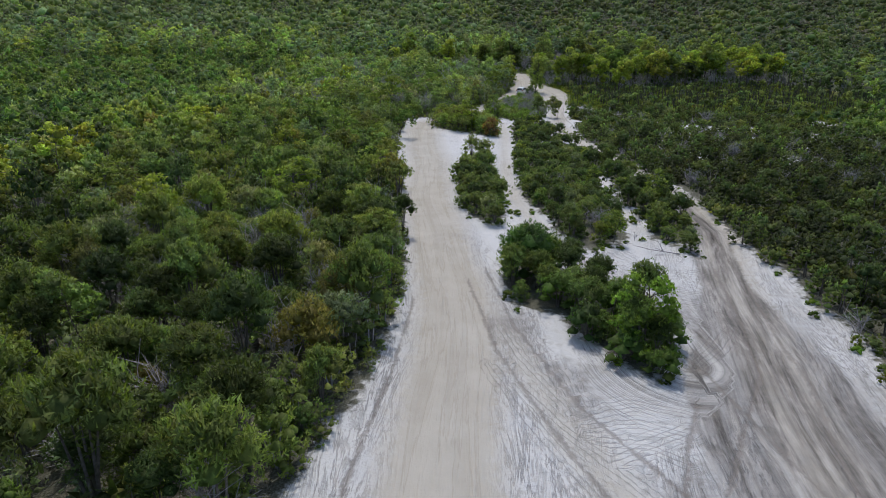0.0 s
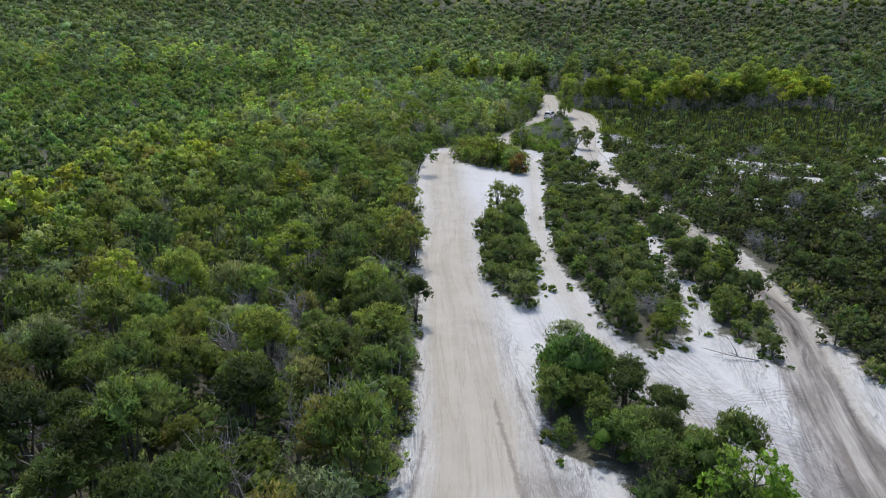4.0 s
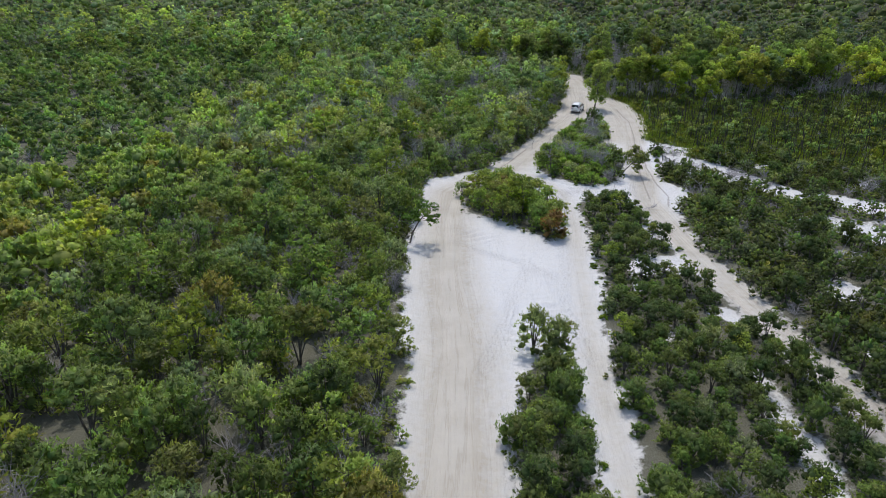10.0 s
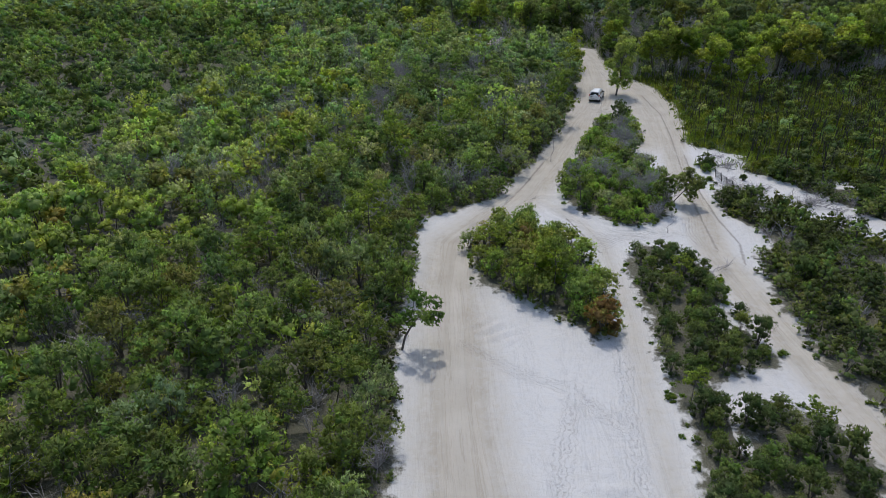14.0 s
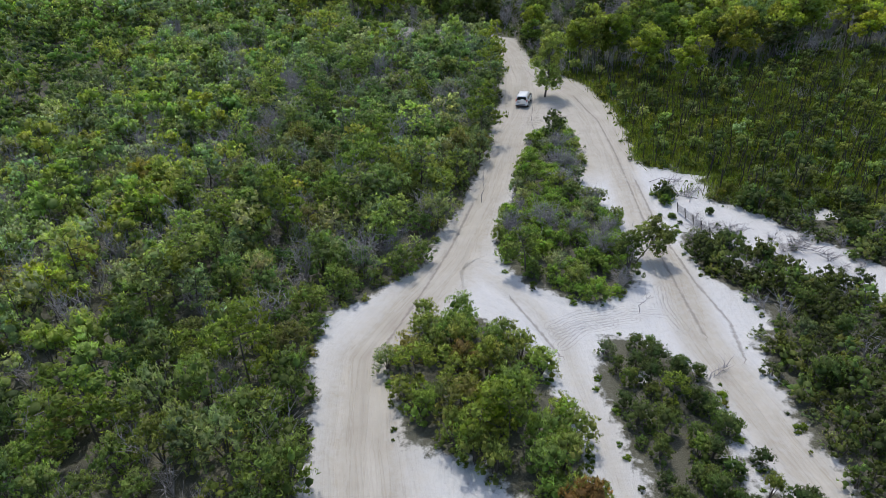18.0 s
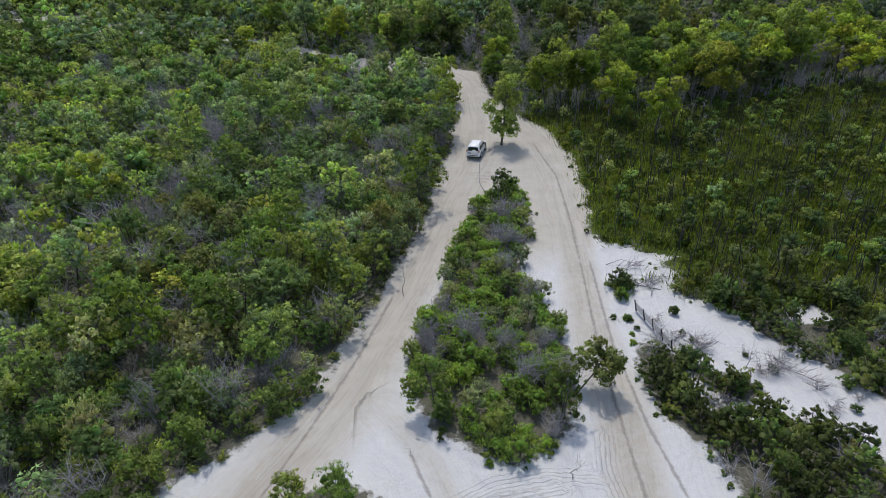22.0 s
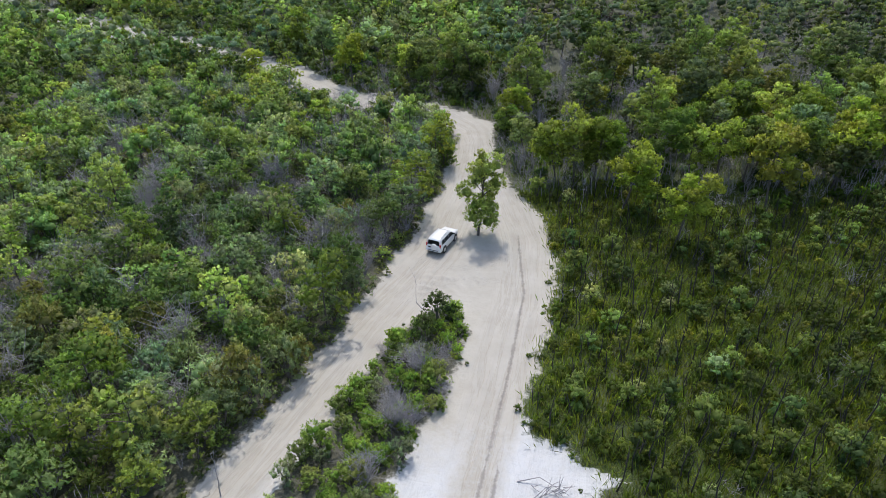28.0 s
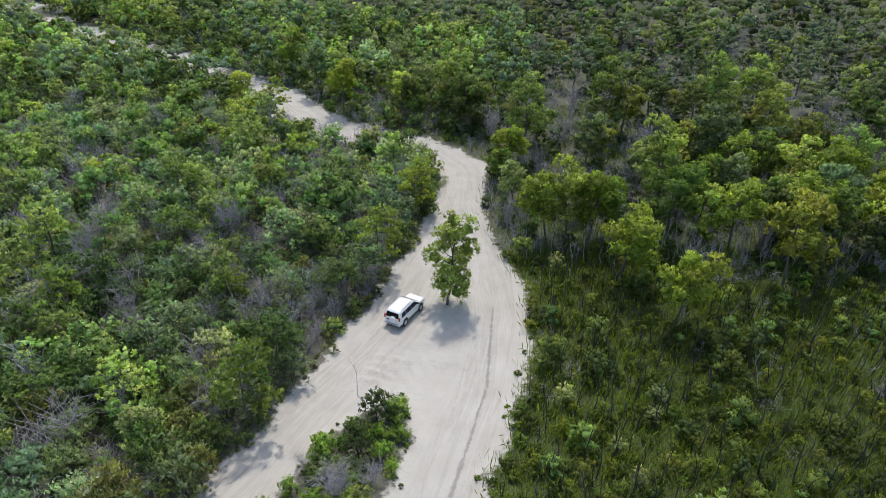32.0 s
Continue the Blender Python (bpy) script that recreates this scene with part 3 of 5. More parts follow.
def foliage(heap, rng, masses, leaves, size, colour, core=0.74, slim=0.6, lift=0.25, hull=0):
    """Leaves in small sprays that stand on each rounded mass, over a leafy core darkened for inner shade."""
    colour = np.array(colour)
    total = sum(r * r for _, r, _ in masses)
    for c, r, h in masses:
        shade = colour * rng.uniform(0.86, 1.16) * (1 + rng.normal(0, 0.05, 3))
        axes = np.array((r, r, h))
        if core:
            hv, ht = HULLS[hull]
            v = hv * rng.uniform(0.8 if hull == 0 else 0.5, 1.1, (len(hv), 1)) * axes * core + c
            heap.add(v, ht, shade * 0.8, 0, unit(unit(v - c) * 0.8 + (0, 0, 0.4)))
        n = max(int(leaves * r * r / total), 6)
        if n < 24:
            d = unit(rng.normal(0, 1, (n, 3)) + (0, 0, lift))
            p = c + d * axes * rng.uniform(0.72, 1.18, (n, 1))
            out, tint = d, rng.uniform(0.82, 1.18, (n, 1))
        else:
            sprays = int(np.clip(n / 9, 4, 26))
            way = unit(rng.normal(0, 1, (sprays, 3)) + (0, 0, lift + 0.3))
            which = rng.integers(0, sprays, n)
            reach, span = rng.uniform(0.7, 1.0, (sprays, 1)), rng.uniform(0.26, 0.42, (sprays, 1))
            e = unit(rng.normal(0, 1, (n, 3)) + 0.8 * way[which] + (0, 0, 0.35))
            p = c + (way[which] * reach[which] + e * span[which] * rng.uniform(0.35, 1.1, (n, 1))) * axes
            d, out = way[which], e
            tint = rng.uniform(0.7, 1.32, (sprays, 1))[which] * rng.uniform(0.9, 1.1, (n, 1))
        nrm = unit(0.5 * out + rng.normal(0, 0.6, (n, 3)) + (0, 0, 0.2))
        grow = 0.55 * out + 0.35 * d + (0, 0, 0.75) + rng.normal(0, 0.4, (n, 3))
        tan = unit(grow - nrm * np.sum(grow * nrm, 1, keepdims=True))
        bit = np.cross(nrm, tan)
        s = size * rng.uniform(0.6, 1.4, (n, 1))
        v = np.stack([p - tan * s * 0.5 - bit * s * slim * 0.3, p + tan * s * 0.55, p - tan * s * 0.2 + bit * s * slim * 0.8], 1).reshape(-1, 3)
        heap.add(v, np.arange(3 * n).reshape(-1, 3), shade * np.repeat(tint, 3, 0), 0, np.repeat(unit(0.5 * d + 0.4 * out + 0.4 * nrm + (0, 0, 0.22)), 3, 0))


def shrub(seed, height=2.4, width=2.4, colour=(0.05, 0.09, 0.02), leaves=420, size=0.24, masses=8, low=0.15, flat=0.85, stems=5, slim=0.6, core=0.74, hull=0):
    """A many-stemmed bush: wood and foliage, as two heaps."""
    rng = np.random.default_rng(seed)
    wood, crown = Heap(), Heap()
    parts = lobes(rng, masses, width, height, low, flat)
    if low < 0.45:
        for k in range(max(3, masses // 2)):
            a, rad = k * 2 * math.pi / max(3, masses // 2) + rng.uniform(-0.4, 0.4), width * rng.uniform(0.16, 0.22)
            parts.append((np.array((0.3 * width * math.cos(a), 0.3 * width * math.sin(a), low + rad * rng.uniform(0.5, 1.1))), rad, rad * 0.9))
    for c, r, h in parts[:stems]:
        limb(wood, rng.normal(0, 0.08, 3) * (1, 1, 0) + (0, 0, -0.1), c, 0.04 + 0.01 * height, 0.015, 3, (1, 1, 1))
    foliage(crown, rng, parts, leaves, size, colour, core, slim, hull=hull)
    return wood, crown


def tree(seed, height=8, width=4.5, colour=(0.1, 0.15, 0.025), leaves=900, size=0.3, masses=10, bole=0.45, flat=0.6, lean=0.06, core=0.76, thick=0.02, sides=6, puff=1.0, hull=0, spread=1.0):
    """A trunk with limbs that each carry a clump of leaves, with gaps between."""
    rng = np.random.default_rng(seed)
    wood, crown = Heap(), Heap()
    fork = np.array((rng.normal(0, lean) * height, rng.normal(0, lean) * height, height * bole))
    if sides:
        limb(wood, (0, 0, -0.2), fork, height * thick, height * thick * 0.65, sides, (1, 1, 1), 0.03 if sides > 4 else 0, rng)
    crest = fork + (rng.normal(0, 0.05) * height, rng.normal(0, 0.05) * height, height * (0.9 - bole))
    if sides > 3:
        limb(wood, fork, crest, height * thick * 0.6, height * thick * 0.2, sides, (1, 1, 1), 0.04, rng)
    parts = []
    for k in range(masses):
        f = (k + 0.5) / masses
        a = k * 2.4 + rng.uniform(-0.5, 0.5)
        reach = width * 0.5 * (0.35 + 0.65 * math.sin(math.pi * min(0.25 + 0.68 * f, 1))) * rng.uniform(0.45, 0.85) * spread
        hub = fork + (crest - fork) * f * 0.8
        rad = width * rng.uniform(0.11, 0.22) * puff
        c = np.array((hub[0] + reach * math.cos(a), hub[1] + reach * math.sin(a), height * (bole + (1 - bole) * f) - rad * flat * 0.6 + rng.normal(0, 0.04) * height))
        if sides > 3:
            limb(wood, hub, c, height * thick * 0.35, 0.02, 3, (1, 1, 1), 0.08 if sides > 4 else 0, rng)
        parts.append((c, rad, rad * flat))
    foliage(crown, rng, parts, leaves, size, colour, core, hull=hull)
    return wood, crown


def gum(seed, height, width, colour, puffs=9, leaves=1000, size=0.36, bole=0.42, sides=5, hull=1, flat=0.78, thick=0.017, puff=1.08, core=0.62):
    """A gum tree: dark forking trunk under a few large rounded pads of dense leaves."""
    return tree(seed, height, width, colour, leaves, size, int(puffs * 1.6), bole, flat, 0.05, core, thick, sides, puff, hull, 1.0)


def dead_shrub(seed, height=2.2, width=2.0, twigs=26):
    rng = np.random.default_rng(seed)
    wood = Heap()
    for k in range(max(twigs // 5, 3)):
        a, out = rng.uniform(0, 6.28), rng.uniform(0.15, 0.5) * width
        tip = np.array((math.cos(a) * out, math.sin(a) * out, height * rng.uniform(0.6, 1.0)))
        limb(wood, (0, 0, -0.1), tip, 0.018 + 0.007 * height, 0.01, 3, (1, 1, 1), 0.07, rng, 2)
        for _ in range(8):
            f = rng.uniform(0.3, 0.95)
            b = tip * f
            e = b + rng.normal(0, 1, 3) * (0.22 * width, 0.22 * width, 0.12 * height) + (0, 0, 0.17 * height)
            limb(wood, b, e, 0.014 * max(1, height / 3), 0.006, 3, (1, 1, 1), mat=2)
    return wood, None


def sedge(seed, blades=34, height=1.1, colour=(0.07, 0.12, 0.015)):
    rng = np.random.default_rng(seed)
    h = Heap()
    b = rng.normal(0, 0.45, (blades, 3)) * (1, 1, 0)
    tip = b + rng.normal(0, 0.28, (blades, 3)) * (1, 1, 0) + np.stack([0 * b[:, 0], 0 * b[:, 0], height * rng.uniform(0.55, 1.15, blades)], -1)
    side = unit(np.cross(tip - b, rng.normal(0, 1, (blades, 3)))) * rng.uniform(0.02, 0.045, (blades, 1))
    midp = b + (tip - b) * 0.6
    v = np.stack([b - (0, 0, 0.05), midp - side, midp + side, tip], 1).reshape(-1, 3)
    i = np.arange(blades)[:, None] * 4
    t = np.concatenate([i + (0, 1, 2), i + (2, 1, 3)])
    h.add(v, t, np.repeat(np.array(colour) * rng.uniform(0.65, 1.35, (blades, 1)), 4, 0), 0)
    return None, h


def joined(kind):
    """Wood and foliage of a plant as one set of arrays."""
    n, out = 0, []
    for h in kind:
        if h is not None and h.n:
            a, b, *rest = h.arrays()
            out.append((a, b + n, *rest))
            n += len(a)
    return [np.concatenate(column) for column in zip(*out)]


def mass_of(name, label, category, kinds, rows, woods=None):
    """Many plants of several kinds as one object of stuff. rows: kind, x, y, scale, height scale, turn, brightness, warmth."""
    V, T, C, M, K, n = [], [], [], [], [], 0
    rows = np.asarray(rows, float)
    zs = hill(rows[:, 1], rows[:, 2])
    for kind_no, kind in enumerate(kinds):
        mine = rows[:, 0] == kind_no
        if not mine.any():
            continue
        v, t, c, m, k = joined(kind)
        p, z = rows[mine], zs[mine]
        ca, sa = np.cos(p[:, 5])[:, None], np.sin(p[:, 5])[:, None]
        s = p[:, 3][:, None]
        x = (v[:, 0] * ca - v[:, 1] * sa) * s + p[:, 1][:, None]
        y = (v[:, 0] * sa + v[:, 1] * ca) * s + p[:, 2][:, None]
        q = len(p)
        V.append(np.stack([x, y, v[:, 2] * p[:, 4][:, None] + z[:, None]], -1).reshape(-1, 3))
        K.append(np.stack([k[:, 0] * ca - k[:, 1] * sa, k[:, 0] * sa + k[:, 1] * ca, k[:, 2] + 0 * ca], -1).reshape(-1, 3))
        T.append((t[None] + (np.arange(q) * len(v))[:, None, None]).reshape(-1, 3) + n)
        C.append((c[None] * (p[:, 6][:, None] * p[:, 7][:, None] ** np.array((1, 0, -1.6)))[:, None]).reshape(-1, 3))
        M.append(np.tile(m, q))
        n += q * len(v)
    me = mesh_of(name, *(np.concatenate(a) for a in (V, T, C, M, K)), [LEAF, woods or BARK, DEADWOOD])
    return tagged(new(name, me), label, category, kind="stuff")


def plant(name, kind, wood_mat=None):
    """One plant as a thing: an Empty with its wood and its crown."""
    base = new(name)
    for what, h, mat in (("trunk", kind[0], wood_mat or BARK), ("crown", kind[1], LEAF)):
        if h is not None:
            v, t, c, m, k = h.arrays()
            ob = new(what, mesh_of(what, v, t, c, 0 * m, k, [mat]))
            ob.parent = base
    return base


def scatter(box, cell, seed, keep):
    """Jittered places in a box (x0, x1, y0, y1) where keep(x, y) is true."""
    rng = np.random.default_rng(seed)
    gx, gy = np.meshgrid(np.arange(box[0], box[1], cell), np.arange(box[2], box[3], cell))
    x = (gx + (np.arange(gx.shape[0]) % 2)[:, None] * cell * 0.5).ravel() + rng.uniform(-0.38, 0.38, gx.size) * cell
    y = gy.ravel() + rng.uniform(-0.38, 0.38, gx.size) * cell
    ok = keep(x, y)
    return x[ok], y[ok], rng


# ---- planting ----
def east_of(line, x, y):
    pts = np.array([p for p in line if p[1] < 210])
    return x - np.interp(y, pts[:, 1], pts[:, 0])


def seen_ground(x, y):
    return np.abs(x - 4) < 0.86 * (y + 33) + 9


OLIVE, DARK, FRESH, GREY, YELLOW, RUST, BROWN = (0.175, 0.225, 0.062), (0.08, 0.118, 0.034), (0.155, 0.22, 0.062), (0.22, 0.27, 0.13), (0.25, 0.31, 0.055), (0.26, 0.15, 0.05), (0.215, 0.212, 0.066)

HEATH = [
    shrub(1, 4.0, 3.6, OLIVE, 1250, 0.27, 9, slim=0.36, core=0.48, low=0.35, hull=1), shrub(2, 3.4, 3.4, FRESH, 1150, 0.26, 8, slim=0.36, core=0.48, low=0.25, hull=1), shrub(3, 4.4, 3.2, DARK, 1200, 0.27, 9, slim=0.34, core=0.48, low=0.3, hull=1),
    shrub(4, 3.4, 3.4, GREY, 1000, 0.25, 8, core=0.4, slim=0.32, low=0.4, hull=1), shrub(5, 4.6, 3.8, OLIVE, 1150, 0.27, 8, low=1.3, flat=0.8, slim=0.36, core=0.46, hull=1), shrub(6, 2.5, 2.8, FRESH, 800, 0.25, 7, slim=0.36, core=0.48, hull=1),
    tree(7, 5.2, 4.2, YELLOW, 1200, 0.24, 11, 0.5, 0.6, thick=0.014, sides=4, core=0.48, hull=1), tree(8, 4.8, 3.8, OLIVE, 1150, 0.24, 11, 0.45, 0.7, thick=0.014, sides=4, core=0.48, hull=1),
    dead_shrub(9, 3.2, 3.2, 75), shrub(10, 3.8, 3.2, BROWN, 1150, 0.26, 8, slim=0.36, core=0.46, low=0.3, hull=1),
]
LITE = [
    shrub(11, 4.0, 3.6, OLIVE, 420, 0.4, 7, slim=0.42, stems=2, low=0.8, hull=1), shrub(12, 3.4, 3.4, FRESH, 400, 0.38, 7, slim=0.42, stems=2, hull=1), shrub(13, 4.4, 3.2, DARK, 400, 0.4, 7, slim=0.42, stems=2, hull=1),
    shrub(14, 3.4, 3.4, GREY, 380, 0.36, 6, slim=0.4, stems=2, low=0.7, core=0.6, hull=1), shrub(15, 4.6, 3.8, OLIVE, 400, 0.4, 6, low=1.8, flat=0.8, slim=0.42, stems=3, hull=1), shrub(16, 2.5, 2.8, FRESH, 300, 0.34, 5, slim=0.42, stems=1, hull=1),
    tree(17, 5.2, 4.2, YELLOW, 420, 0.36, 8, 0.5, 0.65, thick=0.014, sides=4, hull=1), tree(18, 4.8, 3.8, OLIVE, 400, 0.36, 8, 0.45, 0.7, thick=0.014, sides=4, hull=1),
    dead_shrub(19, 3.2, 3.2, 30), shrub(20, 3.8, 3.2, BROWN, 400, 0.38, 6, slim=0.42, stems=2, hull=1),
]
FINE = [
    shrub(101, 4.2, 3.6, OLIVE, 3000, 0.22, 11, slim=0.28, core=0.55, low=0.9, hull=2), shrub(102, 3.6, 3.4, FRESH, 2800, 0.21, 10, slim=0.28, core=0.55, low=0.6, hull=2), shrub(103, 4.5, 3.3, DARK, 3000, 0.22, 11, slim=0.26, core=0.55, low=0.7, hull=2),
    shrub(104, 3.6, 3.4, GREY, 2400, 0.2, 9, core=0.42, slim=0.25, low=0.8, hull=2), shrub(105, 4.8, 3.8, OLIVE, 2800, 0.22, 10, low=1.8, flat=0.85, slim=0.28, core=0.5, hull=2), shrub(106, 2.6, 2.9, FRESH, 2000, 0.19, 8, slim=0.28, core=0.55, hull=2),
    tree(107, 5.2, 4.2, YELLOW, 2600, 0.2, 12, 0.5, 0.65, thick=0.014, sides=5, core=0.55, hull=2), tree(108, 4.8, 3.8, OLIVE, 2500, 0.2, 12, 0.45, 0.7, thick=0.014, sides=5, core=0.55, hull=2),
    dead_shrub(109, 3.2, 3.2, 110), shrub(110, 3.9, 3.3, BROWN, 2700, 0.21, 10, slim=0.27, core=0.52, low=0.5, hull=2),
]
UNDER = [shrub(111, 2.1, 2.4, (0.15, 0.2, 0.06), 420, 0.2, 6, low=0.05, slim=0.3, core=0.5, stems=2), shrub(112, 1.9, 2.2, GREY, 400, 0.18, 6, low=0.05, slim=0.25, core=0.4, stems=3), shrub(113, 2.2, 2.3, (0.19, 0.26, 0.07), 420, 0.2, 6, low=0.05, slim=0.3, core=0.5, stems=2), dead_shrub(114, 2.6, 2.4, 60)]
HEATH_MIX = (0.19, 0.15, 0.15, 0.13, 0.1, 0.08, 0.06, 0.07, 0.04, 0.07)
LOW = [
    shrub(21, 1.4, 1.9, (0.078, 0.11, 0.034), 270, 0.19, 5, low=0.05, stems=2, core=0.56, slim=0.38), shrub(22, 1.2, 1.8, OLIVE, 260, 0.19, 5, low=0.05, stems=2, core=0.56, slim=0.38), shrub(23, 1.7, 1.9, FRESH, 260, 0.19, 5, low=0.1, stems=2, core=0.56, slim=0.38),
    shrub(24, 1.0, 1.6, GREY, 200, 0.16, 5, low=0.05, core=0.42, stems=2, slim=0.3), dead_shrub(25, 1.3, 1.6, 20),
]
LOW_MIX = (0.44, 0.2, 0.16, 0.13, 0.07)
MID = [
    shrub(31, 3.0, 3.2, OLIVE, 130, 0.5, 3, stems=0, core=0.72, slim=0.5, hull=1), shrub(32, 2.6, 3.0, FRESH, 130, 0.48, 3, stems=0, core=0.72, slim=0.5, hull=1), shrub(33, 3.3, 3.0, DARK, 130, 0.5, 3, stems=0, core=0.72, slim=0.5, hull=1),
    shrub(34, 2.6, 3.0, GREY, 120, 0.46, 3, stems=0, core=0.66, slim=0.5, hull=1), gum(35, 5, 4.2, (0.2, 0.26, 0.06), 4, 170, 0.42, 0.36, 3, 1), dead_shrub(36, 2.6, 2.6, 10), dead_shrub(37, 2.6, 3.0, 18),
]
MID_MIX = (0.27, 0.22, 0.2, 0.18, 0.09, 0.04)
LIME, MOSS, SAGE = (0.265, 0.325, 0.105), (0.19, 0.245, 0.125), (0.215, 0.25, 0.14)
TALL = [
    gum(41, 8.5, 5.6, (0.28, 0.34, 0.085), 8, 2600), gum(42, 10.5, 6.2, LIME, 10, 2900), gum(43, 8, 5.0, MOSS, 7, 2300), gum(44, 7, 4.8, (0.1, 0.15, 0.035), 7, 2200), gum(49, 9.5, 5.8, MOSS, 9, 2700, bole=0.5), dead_shrub(40, 5.5, 3.6, 60),
]
AFAR = [
    gum(45, 8.5, 6.4, (0.28, 0.34, 0.085), 5, 380, 0.46, 0.36, 3, 1, puff=1.15), gum(46, 10, 7, LIME, 6, 420, 0.46, 0.36, 3, 1, puff=1.15), gum(47, 8, 6, MOSS, 5, 360, 0.46, 0.34, 3, 1, puff=1.15), gum(48, 7, 5.6, (0.1, 0.15, 0.035), 5, 340, 0.46, 0.3, 3, 1, puff=1.15), gum(50, 9.5, 6.8, MOSS, 5, 380, 0.46, 0.4, 3, 1, puff=1.15), dead_shrub(39, 5, 3.2, 20),
]
HEATH_GUMS = [
    gum(81, 5.6, 4.4, LIME, 7, 1000, 0.28, 0.4, 4, 1, core=0.48), gum(82, 6.4, 4.6, MOSS, 8, 1100, 0.28, 0.42, 4, 1, core=0.48), gum(83, 5.0, 4.2, SAGE, 7, 1000, 0.27, 0.36, 4, 1, core=0.48), gum(84, 6.8, 4.8, (0.215, 0.275, 0.09), 8, 1100, 0.28, 0.45, 4, 1, core=0.48),
    shrub(85, 4.2, 4.2, SAGE, 1000, 0.26, 8, slim=0.36, core=0.48, hull=1), dead_shrub(86, 4.6, 3.4, 80),
]
DEADTHICK = dead_shrub(76, 1.7, 2.0, 22)
CUSHION = [shrub(71, 1.0, 1.9, (0.1, 0.185, 0.018), 90, 0.22, 4, low=0.05, stems=0, core=0.85, hull=1), shrub(72, 0.9, 1.8, (0.085, 0.15, 0.02), 90, 0.22, 4, low=0.05, stems=0, core=0.85, hull=1), shrub(73, 1.3, 1.8, DARK, 90, 0.22, 4, low=0.05, stems=0, core=0.85, hull=1), shrub(74, 1.5, 1.6, (0.12, 0.165, 0.035), 90, 0.2, 4, low=0.1, stems=0, core=0.85, hull=1), dead_shrub(75, 1.6, 1.6, 10)]
# blue raised in these leaf colours to suggest distance haze
FAR = [
    gum(51, 9, 8.5, (0.19, 0.25, 0.08), 3, 50, 0.75, 0.25, 0, 1, puff=1.4), gum(52, 8, 8, (0.16, 0.21, 0.1), 3, 50, 0.75, 0.25, 0, 1, puff=1.4), gum(53, 7, 8, (0.12, 0.165, 0.075), 3, 50, 0.75, 0.2, 0, 1, puff=1.4),
    shrub(57, 2.2, 6.5, (0.15, 0.145, 0.12), 60, 0.6, 5, low=0.1, flat=0.5, stems=0),
]
RIDGE = [
    gum(54, 9, 8.5, (0.17, 0.24, 0.035), 2, 18, 0.9, 0.3, 0, 0, puff=1.7), gum(55, 8, 8, OLIVE, 2, 18, 0.9, 0.3, 0, 0, puff=1.7), gum(56, 7, 8, (0.09, 0.14, 0.03), 2, 18, 0.9, 0.25, 0, 0, puff=1.7),
]


def picks(x, y, rng, mix, lo, hi, bright=1.0, warmth=1.0):
    kind = rng.choice(len(mix), len(x), p=np.array(mix) / sum(mix))
    s = rng.uniform(lo, hi, len(x))
    return np.stack([kind, x, y, s, s * rng.uniform(0.8, 1.2, len(x)), rng.uniform(0, 6.28, len(x)), bright * np.clip(np.exp(rng.normal(-0.02, 0.22, len(x))), 0.6, 1.42) * (1 + 0.18 * wave(x, y, 12, 71)), warmth * np.clip(np.exp(rng.normal(0.01, 0.065, len(x))), 0.9, 1.16)], -1)


def thinned(rows, rng, other):
    """East of the track the wood stands open, with grey twigs between the trees."""
    swap = (rows[:, 1] > 24) & (rng.uniform(0, 1, len(rows)) < 0.32)
    rows[swap, 0] = other
    rows[~swap, 3] *= 1.1
    return rows


def place_things(name, kinds, rows, labels, category, group):
    """Plants that stand apart beside the tracks, each a thing of its own."""
    first = {}
    for k, x, y, s, h, turn, *_ in rows:
        k = int(k)
        m = Matrix.Translation((x, y, float(hill(x, y)))) @ Matrix.Rotation(turn, 4, "Z") @ Matrix.Diagonal((s, s, h, 1))
        if k not in first:
            first[k] = tagged(plant("dead_shrub" if kinds[k][1] is None else name, kinds[k], DEADWOOD if kinds[k][1] is None else BARK), labels[k], category, group)
            first[k].matrix_basis = m
        else:
            ob = copy_thing(first[k], Matrix.Identity(4))
            ob.matrix_basis = m


HEATH_LABELS = ["olive-green heath shrub beside the sand track", "fresh green rounded heath shrub by the track", "dark green dense shrub at the sand's edge",
                "grey-green open shrub at the track's edge", "tall olive shrub with bare lower stems by the track", "low fresh green shrub beside pale sand",
                "small tree with yellow-green crown by the track", "small olive-green tree overhanging the sand", "bleached grey dead shrub with bare twigs", "brownish olive shrub among green heath"]
LOW_LABELS = ["low dark green heath bush on white sand", "low olive heath bush on white sand", "low fresh green bush between the tracks", "sparse grey-green bush on white sand", "small bleached dead bush on the sand"]

near_box = lambda x, y: ((y < 150) | (y < 188) & (x < 20)) & (x > -52) & (x < 60)
west = lambda x, y: east_of(MAIN_LINE, x, y) < 0
x, y, rng = scatter((-60, 20, -16, 190), 2.42, 101, lambda x, y: west(x, y) & seen_ground(x, y) & near_box(x, y))
d = bare(x, y)
rows = picks(x, y, rng, HEATH_MIX, 0.55, 1.15, 1.0, np.where(y > 84, 0.99 - 0.07 * np.clip((y - 105) / 35, 0, 1), 1.035))
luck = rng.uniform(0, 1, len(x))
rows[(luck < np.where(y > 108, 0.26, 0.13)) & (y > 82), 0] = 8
# darker kinds and tones near the start stand in for cloud shade
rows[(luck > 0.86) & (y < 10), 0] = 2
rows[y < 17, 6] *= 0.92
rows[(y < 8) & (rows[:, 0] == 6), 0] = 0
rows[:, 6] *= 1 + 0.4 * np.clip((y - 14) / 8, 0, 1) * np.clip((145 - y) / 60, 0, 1)
